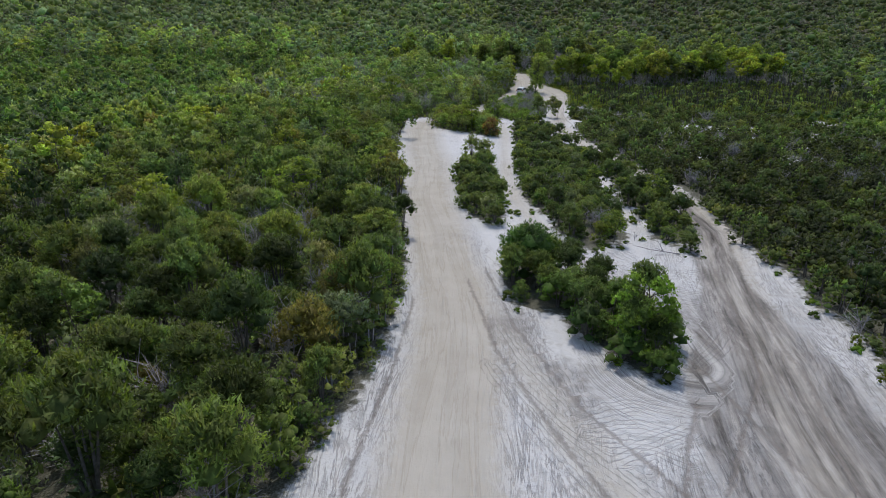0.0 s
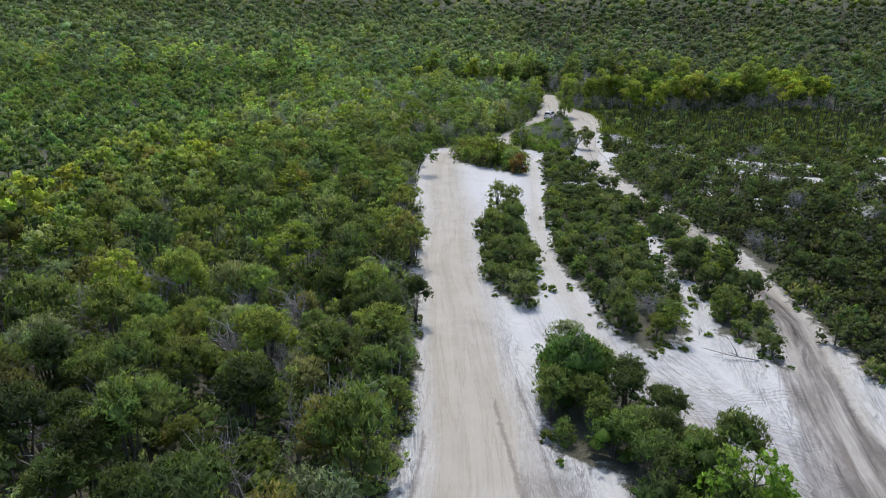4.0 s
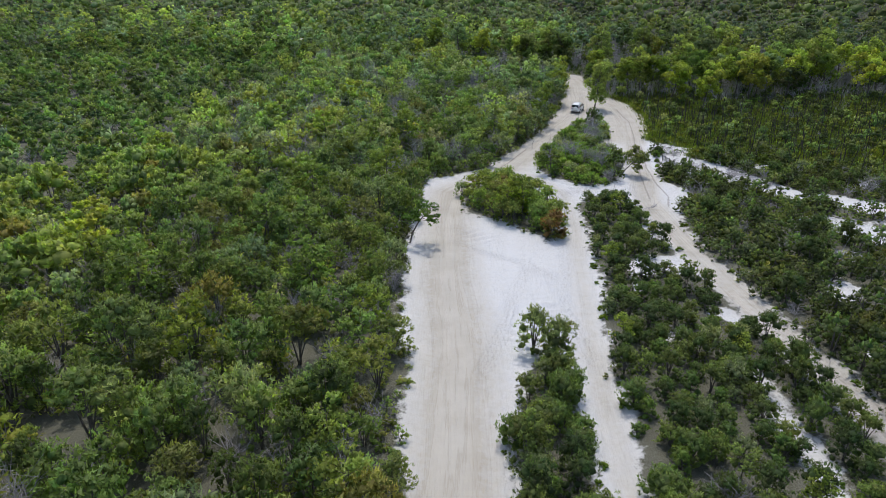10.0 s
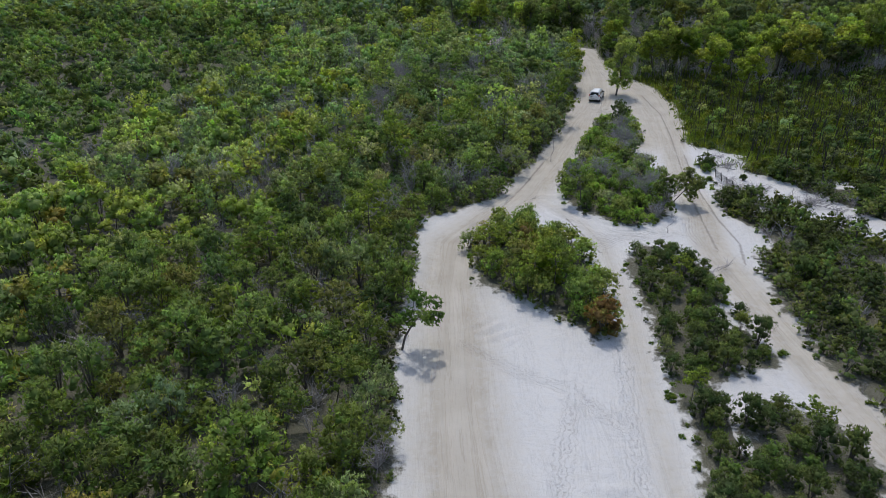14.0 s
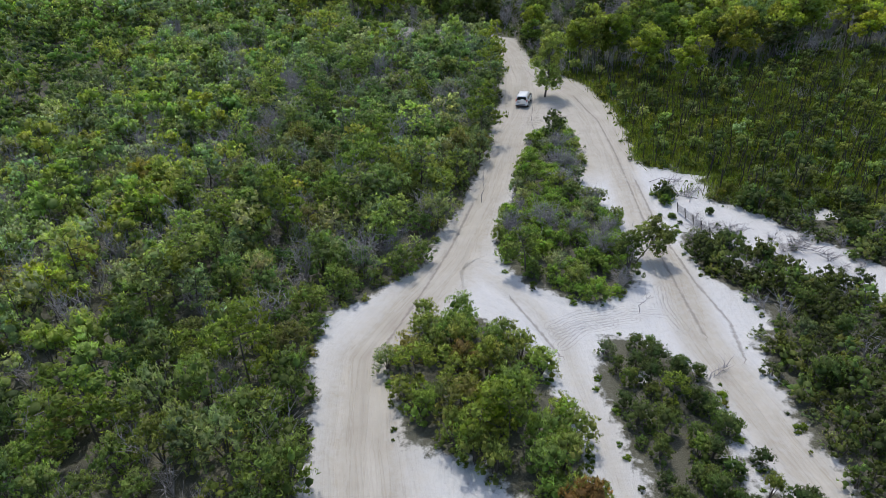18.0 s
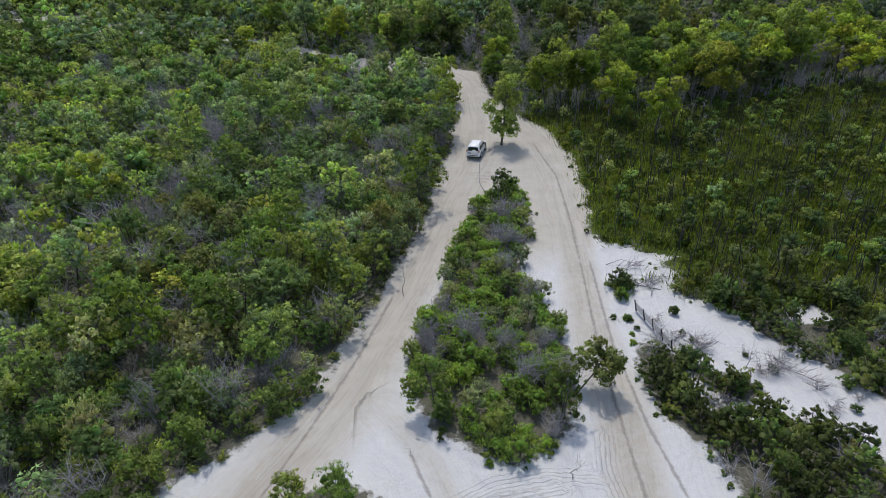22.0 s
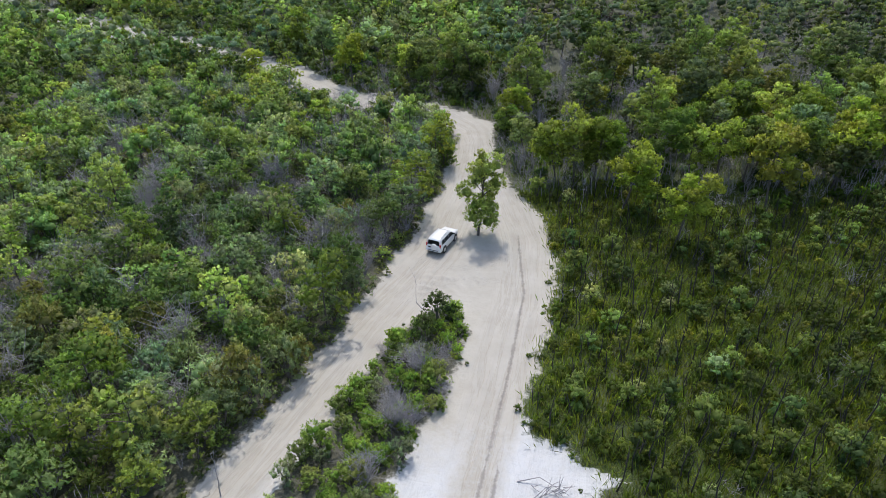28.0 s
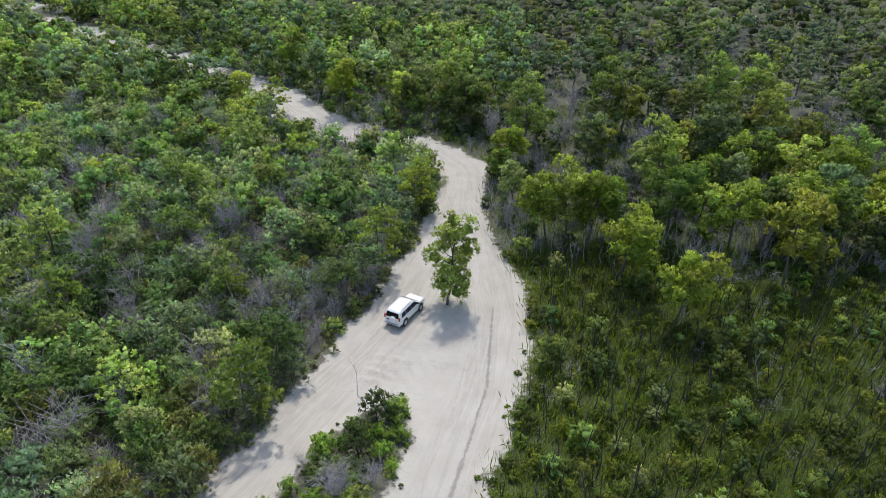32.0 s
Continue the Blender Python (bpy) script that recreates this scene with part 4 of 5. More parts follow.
lighter_kind = (luck > 0.4) & (y > 84) & np.isin(rows[:, 0], (0, 2, 4))
rows[lighter_kind, 0] = rng.choice((1, 3, 6, 7), lighter_kind.sum(), p=(0.24, 0.58, 0.04, 0.14))
# leaf brightness rises northward, partly for sun between clouds
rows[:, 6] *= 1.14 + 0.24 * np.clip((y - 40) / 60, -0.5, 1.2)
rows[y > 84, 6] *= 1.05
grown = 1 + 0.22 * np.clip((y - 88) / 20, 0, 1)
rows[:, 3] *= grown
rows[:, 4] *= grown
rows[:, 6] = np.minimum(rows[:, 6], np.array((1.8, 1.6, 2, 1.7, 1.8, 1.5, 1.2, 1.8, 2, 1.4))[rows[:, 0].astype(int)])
edge = (d < -0.35) & (d > -2.3)
close = (y < 17) & (x > -24)
wider = (x > -24) | (x > -34) & (y < 75)
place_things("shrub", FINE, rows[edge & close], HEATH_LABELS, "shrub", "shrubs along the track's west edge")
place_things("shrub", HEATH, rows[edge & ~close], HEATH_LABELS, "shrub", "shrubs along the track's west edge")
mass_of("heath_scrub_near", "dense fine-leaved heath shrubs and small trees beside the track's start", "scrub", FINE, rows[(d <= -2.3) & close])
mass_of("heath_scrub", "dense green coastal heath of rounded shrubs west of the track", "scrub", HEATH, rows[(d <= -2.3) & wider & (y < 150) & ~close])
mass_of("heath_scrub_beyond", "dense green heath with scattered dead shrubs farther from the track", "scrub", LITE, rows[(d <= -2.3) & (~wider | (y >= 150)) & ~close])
x, y, rng = scatter((-14, 20, -16, 190), 1.15, 103, lambda x, y: west(x, y))
d = bare(x, y)
keep = (d < -0.2) & (d > -1.9)
mass_of("verge_growth", "low green and grey undergrowth along the track's verge", "undergrowth", LOW, picks(x[keep], y[keep], rng, (0.2, 0.3, 0.25, 0.2, 0.05), 0.4, 0.8))
x, y, rng = scatter((-60, 20, -16, 190), 2.45, 104, lambda x, y: west(x, y) & seen_ground(x, y) & near_box(x, y) & (bare(x, y) < -1.5) & ~((y < 18) & (x > -24)))
mass_of("heath_undergrowth", "low undergrowth and grey twigs beneath the heath", "undergrowth", [shrub(115, 1.7, 2.5, OLIVE, 130, 0.28, 5, low=0.05, slim=0.36, core=0.5, stems=3), shrub(116, 1.5, 2.4, GREY, 130, 0.26, 5, low=0.05, slim=0.34, core=0.45, stems=3), shrub(117, 1.7, 2.5, FRESH, 130, 0.28, 5, low=0.05, slim=0.36, core=0.5, stems=3), dead_shrub(118, 2.2, 2.4, 30)], picks(x, y, rng, (0.27, 0.22, 0.27, 0.24), 0.75, 1.25, 1.4, np.where(y > 84, 0.93, 1.02)), DEADWOOD)
x, y, rng = scatter((-60, 14, 86, 190), 4.6, 105, lambda x, y: west(x, y) & seen_ground(x, y) & near_box(x, y) & (bare(x, y) < -2.2) & (wave(x, y, 11, 74) > -0.45))
mass_of("heath_trees", "small gum trees with rounded crowns and grey dead limbs rising from the heath", "trees", HEATH_GUMS, picks(x, y, rng, (0.13, 0.17, 0.2, 0.08, 0.12, 0.3), 0.75, 1.15, 1.28, 0.97 - 0.05 * np.clip((y - 105) / 35, 0, 1)))

x, y, rng = scatter((-26, 0, -18, 18), 1.7, 106, lambda x, y: west(x, y) & seen_ground(x, y) & (bare(x, y) < -1.0))
mass_of("near_undergrowth", "low green growth and grey twigs beneath the nearest heath", "undergrowth", UNDER, picks(x, y, rng, (0.28, 0.22, 0.26, 0.24), 0.75, 1.25, 1.15), DEADWOOD)

# islands of scrub between the tracks
ISLE = [shrub(131, 3.6, 3.5, (0.15, 0.19, 0.055), 1300, 0.25, 10, slim=0.34, core=0.6, low=0.05, hull=1), shrub(132, 3.2, 3.4, (0.14, 0.2, 0.055), 1250, 0.25, 10, slim=0.34, core=0.6, low=0.05, hull=1), shrub(133, 3.9, 3.4, (0.08, 0.115, 0.036), 1300, 0.25, 10, slim=0.32, core=0.6, low=0.05, hull=1),
        shrub(134, 3.0, 3.4, (0.19, 0.23, 0.11), 1100, 0.24, 9, slim=0.3, core=0.5, low=0.1, hull=1), shrub(135, 4.2, 3.6, (0.16, 0.2, 0.06), 1250, 0.25, 9, slim=0.34, core=0.58, low=0.6, hull=1), shrub(136, 2.4, 2.9, (0.13, 0.19, 0.05), 900, 0.24, 8, slim=0.34, core=0.6, low=0.05, hull=1), HEATH[6], HEATH[7], HEATH[8]]
BUSHY = [shrub(141, 3.6, 3.5, (0.22, 0.26, 0.07), 1400, 0.25, 10, slim=0.32, core=0.5, low=0.05, hull=1), shrub(142, 3.2, 3.4, (0.2, 0.28, 0.075), 1350, 0.25, 10, slim=0.32, core=0.5, low=0.05, hull=1), shrub(143, 3.9, 3.4, (0.12, 0.165, 0.05), 1400, 0.25, 10, slim=0.3, core=0.5, low=0.05, hull=1),
         shrub(144, 3.0, 3.4, (0.23, 0.27, 0.12), 1200, 0.24, 9, slim=0.28, core=0.42, low=0.1, hull=1), shrub(145, 4.2, 3.6, (0.26, 0.25, 0.075), 1350, 0.25, 9, slim=0.32, core=0.5, low=0.4, hull=1), shrub(146, 2.4, 2.9, (0.2, 0.27, 0.07), 1000, 0.24, 8, slim=0.32, core=0.5, low=0.05, hull=1), HEATH[6], HEATH[7], HEATH[8]]
WEDGE = [shrub(121, 2.4, 2.9, (0.22, 0.29, 0.085), 900, 0.24, 7, slim=0.36, core=0.55, low=0.2, hull=1), shrub(122, 2.2, 2.8, (0.21, 0.31, 0.065), 900, 0.24, 7, slim=0.36, core=0.55, low=0.15, hull=1), HEATH[2],
         shrub(124, 2.0, 2.6, (0.25, 0.29, 0.17), 700, 0.22, 7, slim=0.3, core=0.45, low=0.2, hull=1), HEATH[4], shrub(126, 1.5, 2.4, (0.24, 0.35, 0.075), 700, 0.22, 6, slim=0.34, core=0.55, low=0.05, hull=1), HEATH[6], HEATH[7], dead_shrub(129, 2.2, 2.6, 90)]
for n, (key, cell, kinds, mix, labels, lo, hi) in enumerate((
        ("near", 1.6, HEATH, (0.2, 0.25, 0.35, 0.05, 0.0, 0.15, 0, 0, 0), HEATH_LABELS, 0.52, 0.8), ("strip", 1.5, HEATH, (0.3, 0.22, 0.18, 0.12, 0.05, 0.1, 0, 0.03, 0), HEATH_LABELS, 0.5, 0.75),
        ("bush", 1.9, HEATH, (0.28, 0.22, 0.12, 0.1, 0.1, 0.05, 0.08, 0.05, 0), HEATH_LABELS, 0.65, 0.9), ("long", 1.5, HEATH, (0.2, 0.2, 0.32, 0.09, 0.03, 0.12, 0.01, 0.01, 0.02), HEATH_LABELS, 0.38, 0.72),
        ("wedge", 1.55, HEATH, (0.16, 0.4, 0.06, 0.12, 0.0, 0.22, 0, 0, 0.06), HEATH_LABELS, 0.6, 1.0))):
    px, py = zip(*ISLANDS[key])
    x, y, rng = scatter((min(px), max(px), min(py), max(py)), cell, 120 + n, lambda x, y: (outline_distance(ISLANDS[key], x, y) > np.where(y > 22, 0.2, 0.55)) & (bare(x, y) < -0.3))
    kinds = FINE if key == "near" else WEDGE if key == "wedge" else BUSHY if key == "bush" else ISLE
    chosen = picks(x, y, rng, mix, lo, hi)
    chosen[:, 3:5] *= 1 - 0.1 * ((key == "long") & (y > 46))[:, None]
    place_things("low_shrub" if key == "long" else "bush", kinds, chosen, labels, "shrub", "shrubs of the islands between the tracks")

# low scrub east of the tracks
x, y, rng = scatter((14, 100, -16, 106), 1.3, 141, lambda x, y: (east_of(EAST_LINE, x, y) > 0) & seen_ground(x, y) & (y < 104 - 0.25 * (x - 25)) & (x < 62))
d = bare(x, y)
ok = (d < -0.35) & (rng.uniform(0, 1, len(x)) > 0.06 + 0.1 * (wave(x, y, 7, 8) > 0.45))
# leaf brightness drops toward the south, standing in for cloud shade there
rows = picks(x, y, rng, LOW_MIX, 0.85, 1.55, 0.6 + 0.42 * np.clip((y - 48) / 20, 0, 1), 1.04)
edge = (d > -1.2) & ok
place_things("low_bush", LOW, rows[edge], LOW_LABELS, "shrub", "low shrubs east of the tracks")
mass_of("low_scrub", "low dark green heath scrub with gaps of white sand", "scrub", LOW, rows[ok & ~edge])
x, y, rng = scatter((18, 64, -12, 104), 5.0, 142, lambda x, y: (east_of(EAST_LINE, x, y) > 3) & seen_ground(x, y) & (y < 104 - 0.25 * (x - 25)) & (bare(x, y) < -1.2))
place_things("bush", ISLE, picks(x, y, rng, (0.14, 0.2, 0.3, 0.16, 0, 0.12, 0, 0, 0.08), 0.42, 0.8), HEATH_LABELS, "shrub", "taller shrubs of the eastern scrub")

# small growth that breaks the sand's margins
x, y, rng = scatter((-14, 60, -16, 150), 1.05, 143, lambda x, y: (east_of(MAIN_LINE, x, y) > 1) & seen_ground(x, y) & (x < 45))
d = bare(x, y)
ok = (d < 0.3) & (d > -0.9) & (rng.uniform(0, 1, len(x)) < 0.55)
mass_of("margin_growth", "small tufts and seedlings at the edges of the sand", "undergrowth", CUSHION, picks(x[ok], y[ok], rng, (0.25, 0.3, 0.2, 0.15, 0.1), 0.15, 0.5))

# dead brush in the wedge between the forks
brush = dead_shrub(77, 3.0, 3.0, 130)
first = None
x, y, rng = scatter((3, 20, 84, 129), 2.7, 144, lambda x, y: outline_distance(ISLANDS["wedge"], x, y) > 0.7)
for k in range(len(x)):
    if rng.uniform() < 0.24:
        m = Matrix.Translation((x[k], y[k], 0)) @ Matrix.Rotation(rng.uniform(0, 6.28), 4, "Z") @ Matrix.Scale(rng.uniform(0.7, 1.15), 4)
        if first is None:
            first = tagged(plant("dead_shrub", brush, DEADWOOD), "grey leafless brush among green bushes", "dead shrub", "dead brush between the forks")
            first.matrix_basis = m
        else:
            copy_thing(first, Matrix.Identity(4)).matrix_basis = m

# green sedge flat
TUFTS = [sedge(61, 22, 0.8, (0.125, 0.185, 0.032)), sedge(62, 22, 0.95, (0.16, 0.22, 0.04)), sedge(63, 22, 0.65, (0.13, 0.152, 0.045))]
BRACKEN = [shrub(91, 1.1, 1.7, (0.12, 0.172, 0.026), 150, 0.24, 4, low=0.1, stems=0, core=0.7, slim=0.4), shrub(92, 1.3, 1.6, (0.155, 0.21, 0.03), 150, 0.24, 4, low=0.1, stems=0, core=0.7, slim=0.4), shrub(93, 1.0, 1.8, (0.085, 0.13, 0.026), 150, 0.24, 4, low=0.1, stems=0, core=0.7, slim=0.4), shrub(94, 1.7, 1.6, (0.2, 0.25, 0.045), 160, 0.22, 5, low=0.1, stems=0, core=0.7, slim=0.4), dead_shrub(95, 1.5, 1.6, 15)]
sedge_flat = lambda x, y: (east_of(EAST_LINE, x, y) > 1.5) & (y > 100 - 0.25 * (x - 25)) & (y < 150 + 0.1 * (x - 30) + 4 * wave(x, y, 9, 79)) & seen_ground(x, y) & (x < 100)
x, y, rng = scatter((18, 100, 80, 175), 0.85, 151, lambda x, y: sedge_flat(x, y) & (bare(x, y) < -0.4))
mass_of("sedge", "green knee-high sedge and bracken on the flat", "sedge", TUFTS, picks(x, y, rng, (1, 1, 1), 0.8, 1.3, 0.9, 1.06))
x, y, rng = scatter((18, 100, 80, 175), 1.75, 152, lambda x, y: sedge_flat(x, y) & (bare(x, y) < -0.5))
mass_of("sedge_shrubs", "low green cushion shrubs through the sedge", "scrub", BRACKEN, picks(x, y, rng, (0.3, 0.26, 0.22, 0.16, 0.06), 0.6, 1.25, 0.86, 1.05))
x, y, rng = scatter((18, 100, 80, 175), 1.5, 153, lambda x, y: sedge_flat(x, y) & (bare(x, y) < -1))


def stem(seed):
    rng = np.random.default_rng(seed)
    wood = Heap()
    top = (rng.normal(0, 0.25), rng.normal(0, 0.25), 2.2)
    limb(wood, (0, 0, -0.1), top, 0.05, 0.022, 3, (1, 1, 1), 0.05, rng)
    limb(wood, np.array(top) * 0.7, np.array(top) + (0.3, 0.2, -0.1), 0.02, 0.01, 3, (1, 1, 1))
    return wood, None


rows = picks(x, y, rng, (1, 1, 1), 0.7, 1.6)
tall = rng.uniform(0, 1, len(x)) < 0.17
mass_of("flat_shrubs", "rounded green shrubs rising from the sedge flat", "scrub", LITE, picks(x[tall], y[tall], rng, (0.2, 0.3, 0.3, 0.1, 0, 0.1, 0, 0, 0.05), 0.4, 0.8, 1.1))
mass_of("burnt_stems", "thin dark dead stems standing in the sedge", "stems", [stem(64), stem(65), stem(66)], rows, CHARRED)

# pale dead stems along the wood's edge
x, y, rng = scatter((24, 100, 146, 172), 1.5, 154, lambda x, y: (y > 150 + 0.1 * (x - 30)) & (y < 164 + 0.1 * (x - 30)) & seen_ground(x, y) & (bare(x, y) < -1))
mass_of("pale_stems", "thin pale grey dead stems standing close along the wood's edge", "stems", [stem(67), stem(68), stem(69)], picks(x, y, rng, (1, 1, 1), 0.6, 1.5), DEADWOOD)

# scrub and woodland beyond
woods = lambda x, y: ~sedge_flat(x, y) & ((east_of(EAST_LINE, x, y) > 0) & (y > 140) | (y > 188) | (y > 176) & (east_of(MAIN_LINE, x, y) > 0))
edge_woods = lambda x, y: (y < 200) & (x > -30) & (x < 90)
beyond = lambda x, y: seen_ground(x, y) & ~near_box(x, y) & ~sedge_flat(x, y) & (bare(x, y) < -0.6)
x, y, rng = scatter((-240, 240, -20, 240), 3.5, 161, lambda x, y: beyond(x, y) & ~woods(x, y))
mass_of("far_heath", "heath of rounded shrubs in the distance", "scrub", MID, picks(x, y, rng, MID_MIX, 0.95, 1.45, 1.6, 0.99))
x, y, rng = scatter((-240, 240, 138, 240), 3.4, 165, lambda x, y: beyond(x, y) & woods(x, y) & ~edge_woods(x, y))
# undergrowth east of the track is toned down for cloud shade
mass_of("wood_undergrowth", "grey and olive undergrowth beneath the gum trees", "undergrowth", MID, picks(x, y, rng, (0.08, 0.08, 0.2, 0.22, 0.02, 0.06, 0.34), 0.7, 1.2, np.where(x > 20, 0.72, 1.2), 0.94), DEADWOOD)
x, y, rng = scatter((-130, 24, 186, 250), 3.3, 169, lambda x, y: seen_ground(x, y) & (bare(x, y) < -1.2))
mass_of("heath_by_far_track", "heath shrubs and small trees round the far bends of the track", "scrub", MID, picks(x, y, rng, (0.25, 0.18, 0.16, 0.2, 0.15, 0.06), 0.95, 1.4, 1.25, 0.98))
x, y, rng = scatter((-240, 240, 138, 250), 5.8, 162, lambda x, y: seen_ground(x, y) & woods(x, y) & (bare(x, y) < -2))
# leaf brightness lowered in the eastern and deeper wood, as under cloud shade
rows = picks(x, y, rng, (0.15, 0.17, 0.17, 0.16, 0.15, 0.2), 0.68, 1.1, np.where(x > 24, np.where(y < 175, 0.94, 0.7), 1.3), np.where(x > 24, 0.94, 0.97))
rows = thinned(rows, rng, 5)
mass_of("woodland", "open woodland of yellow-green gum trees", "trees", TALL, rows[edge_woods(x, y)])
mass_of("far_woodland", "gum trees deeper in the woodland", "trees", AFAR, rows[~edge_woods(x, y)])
x, y, rng = scatter((-30, 90, 138, 202), 2.2, 166, lambda x, y: seen_ground(x, y) & woods(x, y) & edge_woods(x, y) & (bare(x, y) < -0.6))
mass_of("wood_edge_growth", "grey dead twigs and green bushes under the gum trees", "undergrowth", CUSHION[:4] + [DEADTHICK], picks(x, y, rng, (0.12, 0.08, 0.12, 0.1, 0.58), 0.8, 1.7, 0.9, 0.95))
x, y, rng = scatter((-30, 90, 138, 202), 1.5, 167, lambda x, y: seen_ground(x, y) & woods(x, y) & edge_woods(x, y) & (bare(x, y) < -0.4))
mass_of("wood_grass", "green and straw tussocks on the woodland floor", "grass", TUFTS, picks(x, y, rng, (1, 1, 1), 0.8, 1.4))
x, y, rng = scatter((-420, 420, 240, 420), 6.2, 163, lambda x, y: seen_ground(x, y) & (bare(x, y) < -2))
# dark kinds and lower brightness paint a cloud-shade band beyond y 330 and eastward
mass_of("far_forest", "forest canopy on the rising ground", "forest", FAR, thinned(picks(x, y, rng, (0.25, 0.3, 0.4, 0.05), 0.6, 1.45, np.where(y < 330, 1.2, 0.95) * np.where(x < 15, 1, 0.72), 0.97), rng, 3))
x, y, rng = scatter((-860, 860, 420, 960), 13.5, 164, lambda x, y: seen_ground(x, y))
mass_of("ridge_forest", "distant forest canopy over the ridge", "forest", RIDGE, picks(x, y, rng, (0.35, 0.4, 0.25), 1.5, 2.3, 1.1, 0.95))
x, y, rng = scatter((-130, 135, -70, 112), 4.4, 168, lambda x, y: ~(seen_ground(x, y) & (y > -16)) & (bare(x, y) < -0.8))
mass_of("heath_behind", "heath that goes on beside and behind the start of the tracks", "scrub", MID, picks(x, y, rng, MID_MIX, 0.85, 1.3))


# ---- things that stand alone ----
def part(name, bm, mat, parent, label=""):
    me = bpy.data.meshes.new(name)
    bm.to_mesh(me)
    bm.free()
    me.materials.append(mat)
    ob = new(name, me)
    ob.parent = parent
    return tagged(ob, label)


def plain(name, colour, rough=0.5, metal=0.0, wear=0.12, scale=9.0, coat=0.0):
    """A painted or moulded surface with faint dust and wear."""
    m, n, l, bsdf = material(name)
    tc = n.new("ShaderNodeTexCoord")
    t = noise_node(n, l, scale, 5, 0.6, tc.outputs["Object"])
    low, high = tuple(c * (1 - wear) for c in colour), tuple(min(c * (1 + wear), 1) for c in colour)
    l.new(ramp_node(n, l, t.outputs["Fac"], [(0.3, low), (0.7, high)]).outputs["Color"], bsdf.inputs["Base Color"])
    bsdf.inputs["Roughness"].default_value, bsdf.inputs["Metallic"].default_value, bsdf.inputs["Coat Weight"].default_value = rough, metal, coat
    return m


def box(bm, lo, hi, bevel=0.0):
    ret = bmesh.ops.create_cube(bm, size=1)
    mid, size = (Vector(lo) + Vector(hi)) / 2, Vector(hi) - Vector(lo)
    bmesh.ops.transform(bm, matrix=Matrix.Translation(mid) @ Matrix.Diagonal((*size, 1)), verts=ret["verts"])
    if bevel:
        bmesh.ops.bevel(bm, geom=list({e for v in ret["verts"] for e in v.link_edges}), offset=bevel, segments=2, affect="EDGES", profile=0.5)
    return bm


def rod(bm, a, b, ra, rb, sides=8):
    a, b = Vector(a), Vector(b)
    m = Matrix.Translation((a + b) / 2) @ (b - a).to_track_quat("Z", "Y").to_matrix().to_4x4()
    bmesh.ops.create_cone(bm, cap_ends=True, segments=sides, radius1=ra, radius2=rb, depth=(b - a).length, matrix=m)
    return bm


def loft(bm, rings):
    """Joins rings of equal length into a closed shell."""
    made = [[bm.verts.new(p) for p in ring] for ring in rings]
    n = len(rings[0])
    for a, b in zip(made, made[1:]):
        for i in range(n):
            bm.faces.new((a[i], a[(i + 1) % n], b[(i + 1) % n], b[i]))
    bm.faces.new(made[0][::-1])
    bm.faces.new(made[-1])
    bmesh.ops.recalc_face_normals(bm, faces=bm.faces[:])
    for f in bm.faces:
        f.smooth = True
    return bm


def panel(bm, corners, thick):
    """A thin plate over the given corners."""
    c = [Vector(p) for p in corners]
    n = (c[1] - c[0]).cross(c[2] - c[0]).normalized() * thick
    top, low = [bm.verts.new(p + n) for p in c], [bm.verts.new(p) for p in c]
    bm.faces.new(top)
    bm.faces.new(low[::-1])
    for i in range(len(c)):
        j = (i + 1) % len(c)
        bm.faces.new((low[i], low[j], top[j], top[i]))
    bmesh.ops.recalc_face_normals(bm, faces=bm.faces[:])
    return bm


WHITE = plain("white_car_paint", (0.8, 0.8, 0.79), 0.28, 0, 0.04, 3, 0.6)
GLASS = plain("dark_tinted_glass", (0.012, 0.014, 0.016), 0.06, 0, 0.1, 2, 0.3)
BLACK = plain("black_plastic", (0.025, 0.025, 0.026), 0.6)
RUBBER = plain("tyre_rubber", (0.035, 0.034, 0.033), 0.85, 0, 0.3)
ALLOY = plain("silver_alloy", (0.55, 0.55, 0.56), 0.35, 0.9)
RED = plain("red_lens", (0.45, 0.015, 0.012), 0.2, 0, 0.1, 9, 0.4)
LENS = plain("clear_lens", (0.7, 0.72, 0.74), 0.12, 0, 0.1, 9, 0.5)


